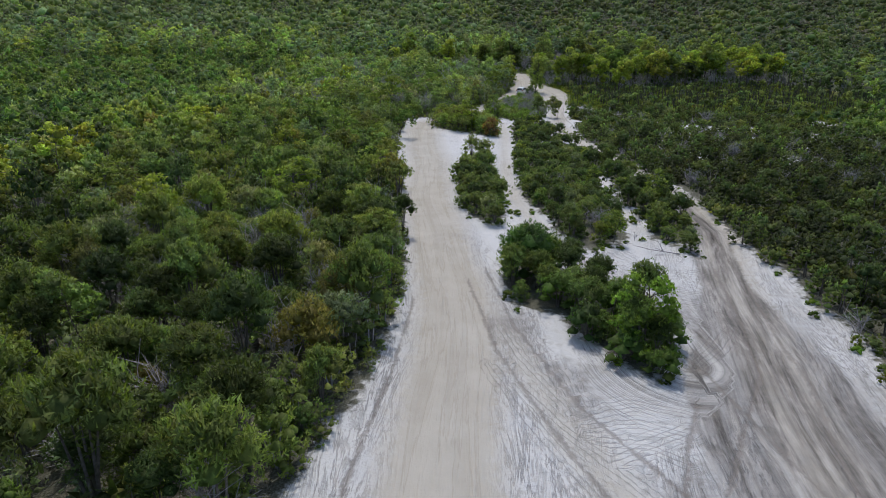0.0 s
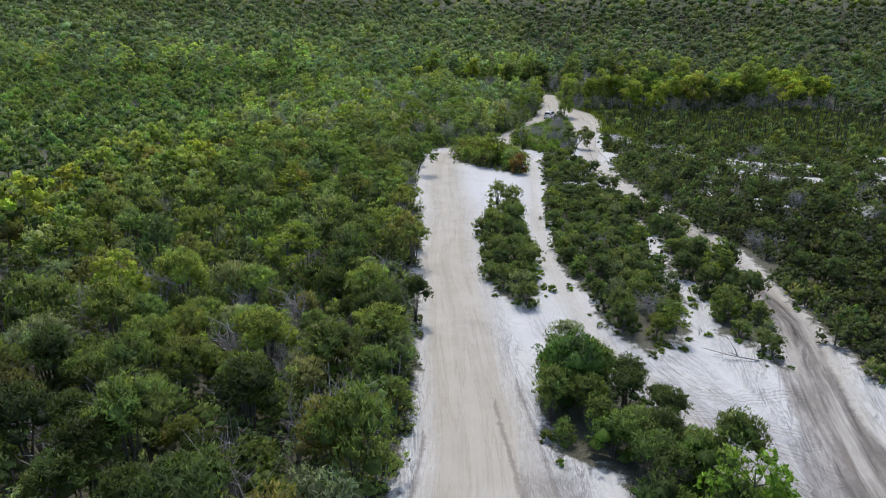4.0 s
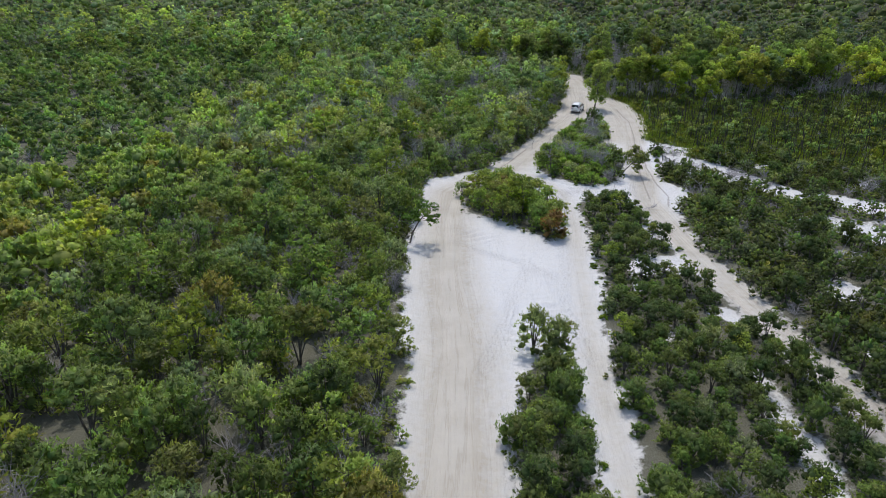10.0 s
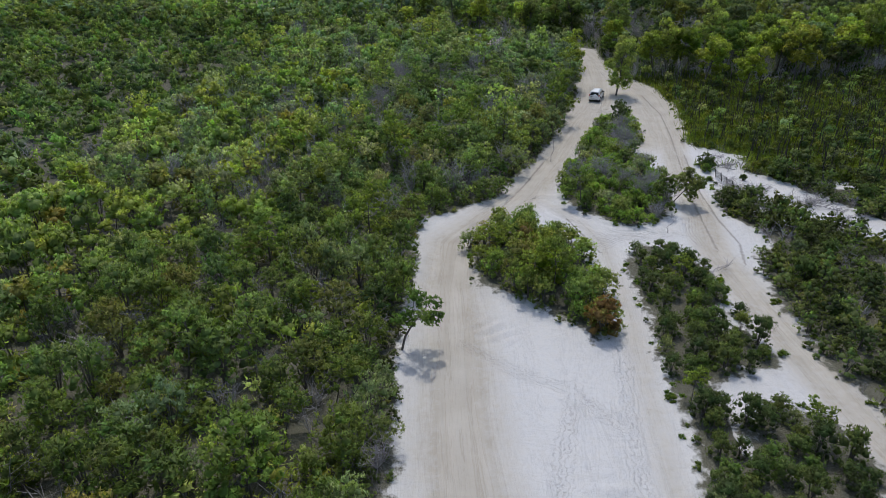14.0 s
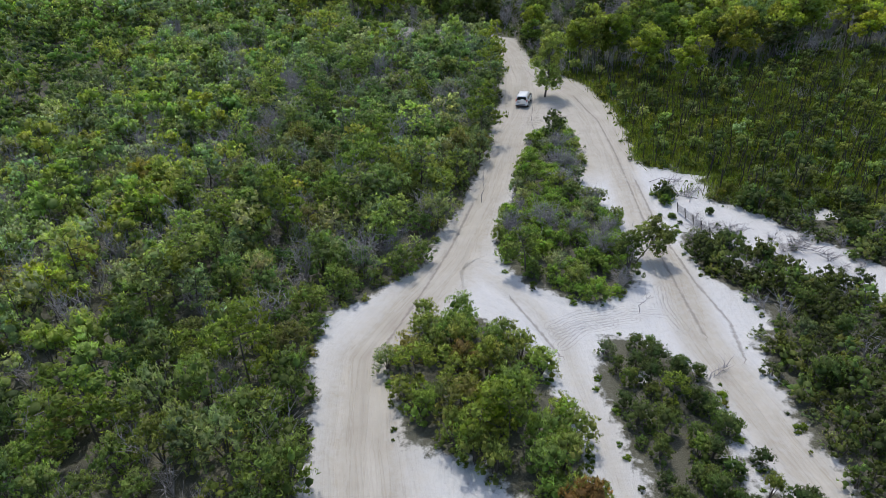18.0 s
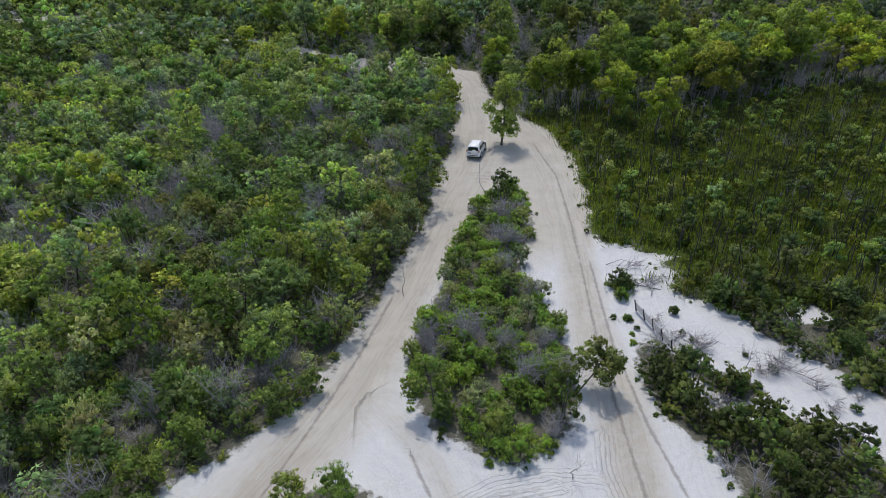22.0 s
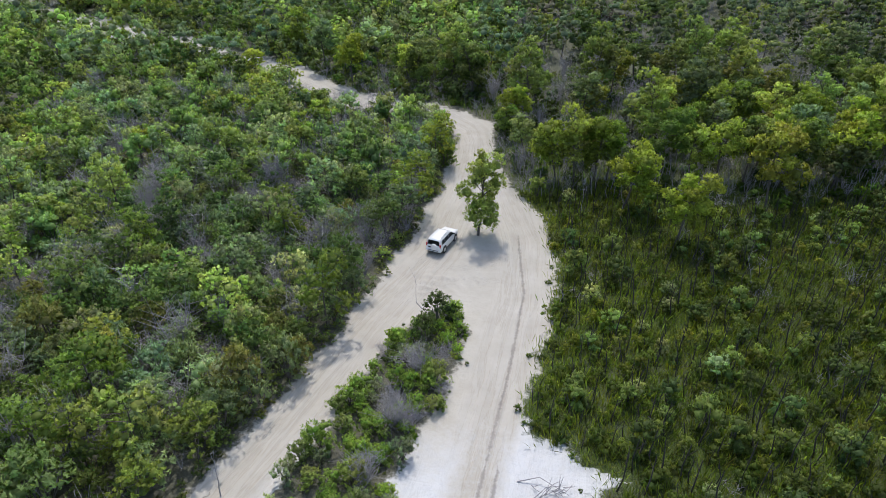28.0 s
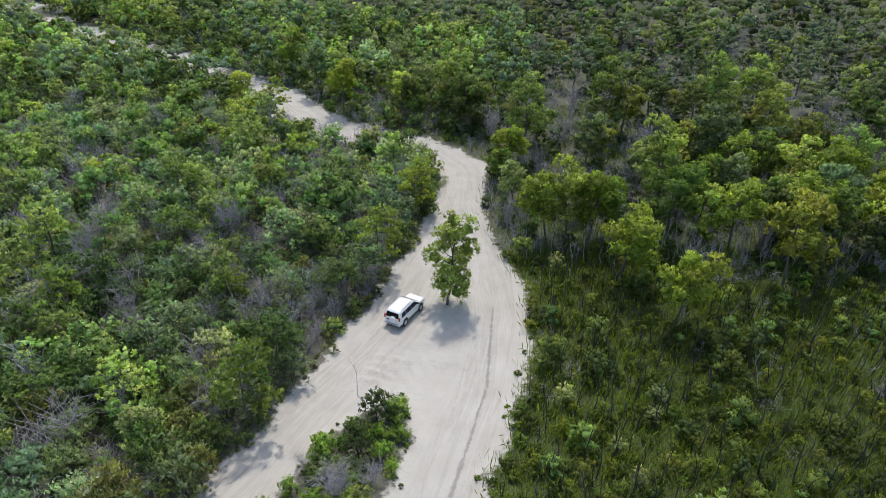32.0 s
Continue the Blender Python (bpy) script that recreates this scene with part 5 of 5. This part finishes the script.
def build_car(m):
    car = tagged(new("car"), "white four-wheel-drive wagon with covered spare wheel on sand track", "car")

    def ring(y, z0, z1, w, r=0.12):
        out = []
        for cx, cz, a0 in ((w - r, z1 - r, 0), (-w + r, z1 - r, 90), (-w + r, z0 + r, 180), (w - r, z0 + r, 270)):
            for k in range(4):
                a = radians(a0 + 30 * k)
                out.append((cx + r * math.cos(a), y, cz + r * math.sin(a)))
        return out

    body = part("body", loft(bmesh.new(), [ring(y, a, b, w) for y, a, b, w in (
        (-2.30, 0.60, 1.02, 0.82), (-2.27, 0.48, 1.12, 0.89), (-2.1, 0.4, 1.15, 0.925), (-1.3, 0.36, 1.16, 0.94), (0.0, 0.36, 1.15, 0.94), (1.0, 0.36, 1.13, 0.94),
        (1.5, 0.38, 1.1, 0.93), (1.95, 0.42, 1.05, 0.9), (2.25, 0.46, 0.98, 0.84), (2.36, 0.52, 0.88, 0.74))]), WHITE, car)

    def hood(y, top, low=1.08, wb=0.9, wt=0.74):
        k = (top - 1.1) / 0.76
        w = wb + (wt - wb) * max(k, 0)
        e = 0.09 * max(k, 0.12)
        return [(wb, y, low), (w + 0.02, y, top - e), (w - 0.1, y, top - 0.005), (0, y, top + 0.02), (-w + 0.1, y, top - 0.005), (-w - 0.02, y, top - e), (-wb, y, low)]

    part("cabin", loft(bmesh.new(), [hood(y, t) for y, t in ((-2.25, 1.14), (-2.17, 1.5), (-2.05, 1.78), (-1.9, 1.83), (-1.2, 1.86), (-0.2, 1.86), (0.25, 1.82), (0.75, 1.48), (1.3, 1.14))]), WHITE, car)
    side = lambda s, y, z: (s * (0.905 - (z - 1.1) * 0.185 + 0.012), y, z)
    for s in (1, -1):
        for y0, y1, slope in ((-1.98, -1.2, 0.1), (-1.14, -0.3, 0.0), (-0.24, 0.98, -0.55)):
            corners = [side(s, y0 + (slope if slope > 0 else 0), 1.19), side(s, y1, 1.19), side(s, y1 + min(slope, 0), 1.66), side(s, y0 + max(slope, 0) * 1.6, 1.66)]
            part("side_window", panel(bmesh.new(), corners if s > 0 else corners[::-1], 0.008), GLASS, car)
        bm = bmesh.new()
        rod(bm, (s * 0.66, -1.75, 1.9), (s * 0.66, 0.1, 1.9), 0.022, 0.022)
        for y in (-1.7, -0.8, 0.05):
            rod(bm, (s * 0.66, y, 1.82), (s * 0.66, y, 1.9), 0.018, 0.018, 6)
        part("roof_rail", bm, ALLOY, car)
        mirror = part("mirror", box(bmesh.new(), (s * 1.0 - 0.1, 0.78, 1.14), (s * 1.0 + 0.1, 0.92, 1.32), 0.04), BLACK, car)
        part("tail_light", box(bmesh.new(), (s * 0.82 - 0.07, -2.315, 0.98), (s * 0.82 + 0.07, -2.2, 1.34), 0.02), RED, car, "red tail light")
        part("headlight", box(bmesh.new(), (s * 0.68 - 0.16, 2.16, 0.8), (s * 0.68 + 0.16, 2.33, 0.98), 0.04), LENS, car)
        for y in (-1.42, 1.37):
            bm = bmesh.new()
            bmesh.ops.create_cone(bm, cap_ends=True, segments=28, radius1=0.475, radius2=0.475, depth=0.06, matrix=Matrix.Translation((s * 0.915, y, 0.42)) @ Matrix.Rotation(radians(90), 4, "Y"))
            part("wheel_arch", bm, BLACK, car)
            bm = bmesh.new()
            bmesh.ops.create_cone(bm, cap_ends=True, segments=32, radius1=0.385, radius2=0.385, depth=0.255, matrix=Matrix.Translation((s * 0.84, y, 0.385)) @ Matrix.Rotation(radians(90), 4, "Y"))
            bmesh.ops.bevel(bm, geom=[e for e in bm.edges if len(e.link_faces) == 2 and any(len(f.verts) > 4 for f in e.link_faces)], offset=0.05, segments=2, affect="EDGES")
            wheel = part("wheel", bm, RUBBER, car, "black tyre dusted with sand")
            bm = bmesh.new()
            bmesh.ops.create_cone(bm, cap_ends=True, segments=24, radius1=0.235, radius2=0.235, depth=0.03, matrix=Matrix.Translation((s * 0.965, y, 0.385)) @ Matrix.Rotation(radians(90), 4, "Y"))
            part("rim", bm, ALLOY, wheel)
    part("rear_window", panel(bmesh.new(), [(-0.72, -2.262, 1.2), (0.72, -2.262, 1.2), (0.64, -2.11, 1.68), (-0.64, -2.11, 1.68)], 0.012), GLASS, car)
    part("windscreen", panel(bmesh.new(), [(0.74, 1.245, 1.2), (-0.74, 1.245, 1.2), (-0.64, 0.42, 1.74), (0.64, 0.42, 1.74)], 0.012), GLASS, car)
    bm = bmesh.new()
    bmesh.ops.create_cone(bm, cap_ends=True, segments=36, radius1=0.37, radius2=0.35, depth=0.2, matrix=Matrix.Translation((0.14, -2.4, 1.04)) @ Matrix.Rotation(radians(90), 4, "X"))
    bmesh.ops.bevel(bm, geom=[e for e in bm.edges if any(len(f.verts) > 4 for f in e.link_faces)], offset=0.05, segments=3, affect="EDGES")
    part("spare_wheel_cover", bm, WHITE, car, "white moulded spare wheel cover")
    part("rear_bumper", box(bmesh.new(), (-0.9, -2.4, 0.42), (0.9, -2.2, 0.66), 0.06), WHITE, car)
    part("bumper_insert", box(bmesh.new(), (-0.62, -2.415, 0.56), (0.62, -2.38, 0.62), 0.01), BLACK, car)
    part("tow_bar", rod(rod(bmesh.new(), (0, -2.2, 0.42), (0, -2.52, 0.42), 0.03, 0.03), (0, -2.52, 0.4), (0, -2.52, 0.52), 0.025, 0.025), BLACK, car)
    part("number_plate", box(bmesh.new(), (-0.62, -2.325, 0.84), (-0.3, -2.29, 0.96), 0.004), BLACK, car, "dark plain bar of a plate")
    part("grille", box(bmesh.new(), (-0.42, 2.3, 0.66), (0.42, 2.385, 0.9), 0.02), BLACK, car)
    part("front_bumper", box(bmesh.new(), (-0.84, 2.2, 0.4), (0.84, 2.4, 0.62), 0.07), WHITE, car)
    part("underbody", box(bmesh.new(), (-0.8, -2.1, 0.25), (0.8, 2.1, 0.42), 0.03), BLACK, car)
    car.matrix_basis = m


build_car(Matrix.Translation((15.75, 138.9, float(hill(15.75, 138.9)) - 0.05)) @ pose(0, 0, 0, 2.5, 0, -21))


def stand(name, kind, x, y, turn, label, category, lean=(0, 0), wood=None, s=1.0):
    ob = tagged(plant(name, kind, wood or BARK), label, category)
    ob.matrix_basis = Matrix.Translation((x, y, float(hill(x, y)))) @ Matrix.Rotation(radians(lean[0]), 4, "X") @ Matrix.Rotation(radians(lean[1]), 4, "Y") @ Matrix.Rotation(turn, 4, "Z") @ Matrix.Scale(s, 4)
    return ob


stand("tree", tree(201, 10.0, 4.8, (0.31, 0.37, 0.1), 7500, 0.23, 20, 0.18, 0.95, lean=0.015, core=0.55, thick=0.018, sides=8, hull=2, puff=1.25), 19.6, 141.3, 0.6, "lone green gum tree with open clumped crown, standing on bare sand", "tree")
stand("tree", tree(202, 4.6, 3.4, (0.17, 0.2, 0.08), 3600, 0.2, 11, 0.55, 0.8, lean=0.05, core=0.5, thick=0.016, sides=6, hull=1, puff=1.2), 15.4, 90.0, 0.4, "leaning small tree with grey-green crown over the east track", "tree", (-14, 30))
stand("tree", tree(203, 4.2, 3.8, (0.17, 0.22, 0.06), 2200, 0.17, 12, 0.45, 0.75, core=0.55, thick=0.018, sides=6), 6.2, 89.6, 1.2, "small olive-grey tree at the fork of two tracks", "tree", (0, -10))
stand("tree", tree(204, 4.6, 3.8, (0.12, 0.2, 0.04), 2000, 0.18, 11, 0.5, 0.7, core=0.55, thick=0.02, sides=6), -9.8, 63.0, 2.2, "small green tree leaning out over the sand track", "tree", (0, 24))
stand("tree", tree(205, 5.2, 5.0, YELLOW, 2000, 0.2, 9, 0.6, 0.45, core=0.6, thick=0.03, sides=6), -14.0, 18.2, 0.2, "tree with flat yellow-green crowns on a dark thick trunk", "tree")
for x, y, h, w, c, turn in ((36.6, 147.6, 8.6, 5.5, (0.27, 0.33, 0.05), 0.3), (41.8, 141.2, 8.2, 5.5, (0.28, 0.34, 0.05), 1.3), (29.4, 155.4, 8.5, 5.6, (0.25, 0.31, 0.05), 2.0), (43.6, 157.5, 10.5, 6.5, (0.12, 0.19, 0.035), 2.9), (53.7, 156.5, 8.5, 5, OLIVE, 0.9), (59.8, 154.8, 9, 5, OLIVE, 4.0),
                         (34.4, 156.0, 9, 5.5, (0.2, 0.28, 0.04), 3.1), (23.4, 171, 7, 4.5, (0.28, 0.34, 0.05), 5.1), (-5.6, 190.6, 8.5, 4.8, (0.28, 0.34, 0.05), 5.6), (-19.4, 207.6, 9, 5, YELLOW, 0.1), (17.2, 185.6, 9.5, 6, (0.15, 0.2, 0.06), 1.1), (7.4, 188.2, 8, 5, OLIVE, 2.2)):
    stand("tree", gum(int(210 + x * 3), h, w + 0.2, c, 8, 5200, 0.27, 0.45, sides=6, hull=2, puff=1.2), x, y, turn, "tall gum tree with clumped yellow-green crown at the wood's edge" if c[0] > 0.18 else "tall dark green gum tree at the wood's edge", "tree")

EDGE_TREES = [gum(301, 9.4, 5.8, (0.32, 0.39, 0.06), 7, 2600, 0.34, 0.5, sides=6, puff=1.2), gum(302, 10.2, 6.0, (0.27, 0.35, 0.06), 8, 2700, 0.34, 0.5, sides=6, puff=1.2), gum(303, 8.6, 5.2, (0.16, 0.23, 0.045), 7, 2400, 0.34, 0.5, sides=6, puff=1.2)]
firsts = {}
rng = np.random.default_rng(310)
for k in range(24):
    x, y = 50 + 4.2 * (k % 12) + rng.normal(0, 1.2), (157, 168)[k // 12] + 0.1 * 4.2 * (k % 12) + rng.normal(0, 2.4)
    kind = int(rng.choice(3, p=(0.45, 0.35, 0.2)))
    m = Matrix.Translation((x, y, float(hill(x, y)))) @ Matrix.Rotation(rng.uniform(0, 6.28), 4, "Z") @ Matrix.Scale(rng.uniform(0.8, 1.12), 4)
    if kind not in firsts:
        firsts[kind] = tagged(plant("tree", EDGE_TREES[kind]), ("gum tree with yellow-green crown along the wood's edge", "tall light green gum tree along the wood's edge", "dark green gum tree along the wood's edge")[kind], "tree", "gum trees along the wood's edge")
        firsts[kind].matrix_basis = m
    else:
        copy_thing(firsts[kind], Matrix.Identity(4)).matrix_basis = m

# bushes that stand out among the islands
for seed, x, y, h in ((206, 1.0, 44.4, 3.6), (207, 2.6, 43.6, 3.3)):
    stand("shrub", shrub(seed, h, 2.9, (0.2, 0.25, 0.085), 1600, 0.2, 10, low=0.2, slim=0.34, core=0.55, hull=1), x, y, 0.9, "tall pale olive shrub with rounded crown beside the sand track", "shrub")
stand("shrub", shrub(231, 3.0, 2.8, (0.24, 0.15, 0.05), 1700, 0.2, 9, slim=0.36, hull=1), 4.3, 66.0, 0.4, "rust-brown dying shrub at the island's tip", "shrub")
stand("shrub", shrub(232, 3.1, 3.6, (0.27, 0.36, 0.03), 2100, 0.18, 12, slim=0.45), 0.9, 73.2, 1.4, "yellow-green rounded shrub on the island", "shrub")
stand("shrub", shrub(233, 3.4, 2.4, (0.25, 0.19, 0.06), 900, 0.2, 7, slim=0.36, hull=1), -0.6, 77.2, 2.4, "rust-tinged shrub among green ones", "shrub")
stand("shrub", shrub(234, 4.0, 4.2, (0.075, 0.15, 0.03), 3600, 0.19, 15, slim=0.4), 4.2, 6.6, 0.2, "tall dense dark green shrub on bare sand between the tracks", "shrub")
stand("tree", tree(235, 4.2, 3.4, (0.16, 0.27, 0.04), 2200, 0.17, 12, 0.3, 0.8, core=0.6, thick=0.02, sides=6), 8.9, -3.4, 0.8, "small bright green tree with pale stem on white sand", "tree")
for seed, x, y, h, w, c in ((281, 9.4, -5.2, 1.6, 2.2, (0.09, 0.15, 0.035)), (282, 7.9, -3.8, 1.8, 2.4, (0.1, 0.17, 0.035)), (283, 10.4, -2.4, 1.9, 2.4, (0.11, 0.18, 0.04)), (284, 6.6, -1.6, 2.2, 2.6, (0.09, 0.15, 0.035)), (285, 8.6, 0.6, 2.6, 3.0, (0.09, 0.16, 0.03)), (286, 5.6, 2.4, 2.2, 2.6, (0.1, 0.17, 0.03)), (236, 24.6, 92.4, 1.7, 2.2, (0.11, 0.17, 0.05)), (237, 23.7, 103.0, 1.5, 2.4, (0.09, 0.14, 0.04)), (238, 22.9, 101.5, 1.1, 1.5, (0.13, 0.22, 0.04)), (239, 26.4, 98.8, 0.7, 0.9, (0.1, 0.15, 0.05)), (240, 22.4, 98.4, 0.5, 0.8, (0.1, 0.16, 0.05))):
    stand("bush", shrub(seed, h, w, c, 900, 0.15, 9, low=0.05, slim=0.4), x, y, seed, "dark green bush standing on bare white sand", "shrub")


def snag(seed, height, sway, forks):
    """A bare dead sapling."""
    rng = np.random.default_rng(seed)
    wood = Heap()
    at, r = np.array((0, 0, -0.1)), 0.05
    for k in range(5):
        to = at + np.array((rng.normal(0, sway), rng.normal(0, sway), height / 5))
        limb(wood, at, to, r, r * 0.72, 5, (1, 1, 1))
        if k > 1:
            for _ in range(forks):
                limb(wood, to, to + rng.normal(0, 0.3, 3) + (0, 0, 0.35), r * 0.5, 0.008, 4, (1, 1, 1))
        at, r = to, r * 0.72
    return wood, None


for seed, x, y, h, sway, forks, label in ((241, 14.9, 126.6, 4.6, 0.3, 2, "thin bare dead sapling with crooked stem"), (242, 6.4, 99.0, 3.4, 0.1, 5, "bare grey dead sapling with fine twigs"),
                                          (243, 13.6, 83.4, 1.8, 0.16, 5, "small bare dead bush on white sand"), (244, 28.6, 90.8, 2.2, 0.2, 5, "bare dead bush on white sand"), (245, -2.4, 93.4, 2.0, 0.12, 4, "bare dead sapling at the track's edge"),
                                          (246, 4.4, 104.4, 4.0, 0.22, 4, "grey dead tree with bent limbs"), (247, 28.0, 128.0, 3.0, 0.2, 3, "bare dead stem in the sedge"), (248, 47, 132, 4.0, 0.25, 3, "forked dead stem in the sedge"), (249, -0.7, 129.6, 5.5, 0.25, 5, "bleached dead tree above the heath"), (250, -10.4, 137.1, 5.0, 0.25, 5, "bleached dead tree above the heath")):
    stand("dead_sapling", snag(seed, h, sway, forks), x, y, seed * 1.7, label, "dead tree", wood=DEADWOOD)

rng = np.random.default_rng(270)
for k in range(26):
    x, y = (rng.uniform(-34, 4), rng.uniform(104, 176)) if k < 16 else (rng.uniform(30, 72), rng.uniform(118, 186))
    if bare(np.array([x]), np.array([y]))[0] < -1.5:
        stand("dead_sapling", snag(271 + k, rng.uniform(3.2, 6.5), 0.24, 4), x, y, k * 1.9, "bleached dead sapling standing above the heath" if k < 16 else "bare dead sapling at the wood's edge", "dead tree", wood=DEADWOOD)


def fallen(seed, length, forks):
    """A dead branch that lies on the sand."""
    rng = np.random.default_rng(seed)
    wood = Heap()
    limb(wood, (0, 0, 0.04), (length, 0, 0.3), 0.045, 0.015, 5, (1, 1, 1), 0.09, rng)
    for _ in range(forks):
        f = rng.uniform(0.25, 0.95)
        limb(wood, (length * f, 0, 0.07 + 0.18 * f), (length * f + rng.uniform(0.3, 1.0), rng.normal(0, 0.6), rng.uniform(0.1, 1.1)), 0.03, 0.008, 4, (1, 1, 1), 0.05, rng)
    return wood, None


for seed, x, y, turn, length, forks, label in ((267, 25.0, 103.4, 0.2, 3.2, 18, "tangle of grey dead branches on white sand"), (268, 26.8, 102.4, 2.6, 3.2, 18, "tangle of grey dead branches on white sand"), (269, 25.6, 101.6, 1.2, 2.8, 16, "tangle of grey dead branches on white sand"), (261, 15.0, 75.2, 0.6, 2.6, 9, "grey fallen branch reaching over the east track"), (262, 16.0, 12.2, 2.9, 3.0, 5, "dark fallen log on white sand"), (263, 23.5, 107.2, -0.3, 3.4, 12, "heap of grey dead branches on white sand"), (264, 24.2, 105.6, 0.5, 2.8, 12, "heap of grey dead branches on white sand"), (265, 30.5, 92, -0.9, 3.5, 8, "grey fallen branch on white sand"), (266, -4.6, 91.0, 0.6, 2.5, 7, "pale fallen branches at the track's edge")):
    stand("fallen_branch", fallen(seed, length, forks), x, y, turn, label, "dead wood", wood=DEADWOOD)

POST = bark_material("dark_post_wood", (0.025, 0.022, 0.02), (0.09, 0.08, 0.07), 12)
WIRE = plain("galvanised_wire", (0.36, 0.36, 0.36), 0.55, 0.7)
for x, y in ((14.8, 29.6), (17.3, 30.0)):
    post = tagged(new("bollard"), "short dark timber bollard in white sand", "bollard", "bollards by the east track")
    part("shaft", box(bmesh.new(), (-0.09, -0.09, -0.2), (0.09, 0.09, 1.0), 0.02), POST, post)
    part("cap", box(bmesh.new(), (-0.11, -0.11, 1.0), (0.11, 0.11, 1.05), 0.015), POST, post)
    post.matrix_basis = pose(x, y, 0, 0, 3, 12)

fence = tagged(new("fence"), "short leaning wire-mesh fence with dark posts in white sand", "fence")
N = 5
for k in range(N):
    y = 5.6 * k / (N - 1)
    part("post", rod(bmesh.new(), (0, y, -0.3), (-0.3, y + 0.05, 1.05), 0.055, 0.05), POST, fence)
for k in range(9):
    z = 0.1 + 0.105 * k
    part("wire", rod(bmesh.new(), (-0.3 * z, 0, z), (-0.3 * z, 5.6, z), 0.014, 0.014, 4), WIRE, fence)
for k in range(1, 56):
    part("wire", rod(bmesh.new(), (-0.02, 0.1 * k, 0.06), (-0.28, 0.1 * k, 0.94), 0.012, 0.012, 4), WIRE, fence)
fence.matrix_basis = pose(24.3, 94.1, 0, 0, 0, 7)


# small growth on the bare white patch
sprig = [shrub(401, 0.7, 1.1, (0.09, 0.14, 0.035), 260, 0.11, 6, low=0.03, slim=0.4, stems=2), dead_shrub(402, 0.9, 2.0, 45)]
rng = np.random.default_rng(403)
grown = {}
for k in range(22):
    f = (0.12, 0.3, 0.55, 0.6, 0.9)[k % 5] + rng.normal(0, 0.05)
    x, y = 23.5 + 12.5 * f + rng.normal(0, 1.1), 97.5 - 13 * f + rng.normal(0, 1.1)
    kind = int(rng.uniform() < 0.6)
    m = Matrix.Translation((x, y, -0.03)) @ Matrix.Rotation(rng.uniform(0, 6.28), 4, "Z") @ Matrix.Scale(rng.uniform(0.35, 1.5), 4)
    if kind not in grown:
        grown[kind] = tagged(plant(("low_bush", "dead_bush")[kind], sprig[kind], DEADWOOD if kind else BARK), ("small dark green bush on bare white sand", "small grey dead bush on bare white sand")[kind], "shrub", "small bushes on the white patch")
        grown[kind].matrix_basis = m
    else:
        copy_thing(grown[kind], Matrix.Identity(4)).matrix_basis = m

# pale dead trees that stand above the western heath
dead_kinds = [dead_shrub(411, 6.2, 3.4, 40), dead_shrub(412, 5.4, 4.2, 45)]
rng = np.random.default_rng(413)
stood = {}
count = 0
while count < 64:
    x, y = rng.uniform(-38, 10), rng.uniform(96, 184)
    if not (west(np.array([x]), np.array([y]))[0] and bare(np.array([x]), np.array([y]))[0] < -2.5):
        continue
    count += 1
    kind = count % 2
    m = Matrix.Translation((x, y, float(hill(x, y)))) @ Matrix.Rotation(rng.uniform(0, 6.28), 4, "Z") @ Matrix.Scale(rng.uniform(0.7, 1.1), 4)
    if kind not in stood:
        stood[kind] = tagged(plant("dead_tree", dead_kinds[kind], DEADWOOD), "pale grey leafless dead tree above the heath", "dead tree", "dead trees in the heath")
        stood[kind].matrix_basis = m
    else:
        copy_thing(stood[kind], Matrix.Identity(4)).matrix_basis = m
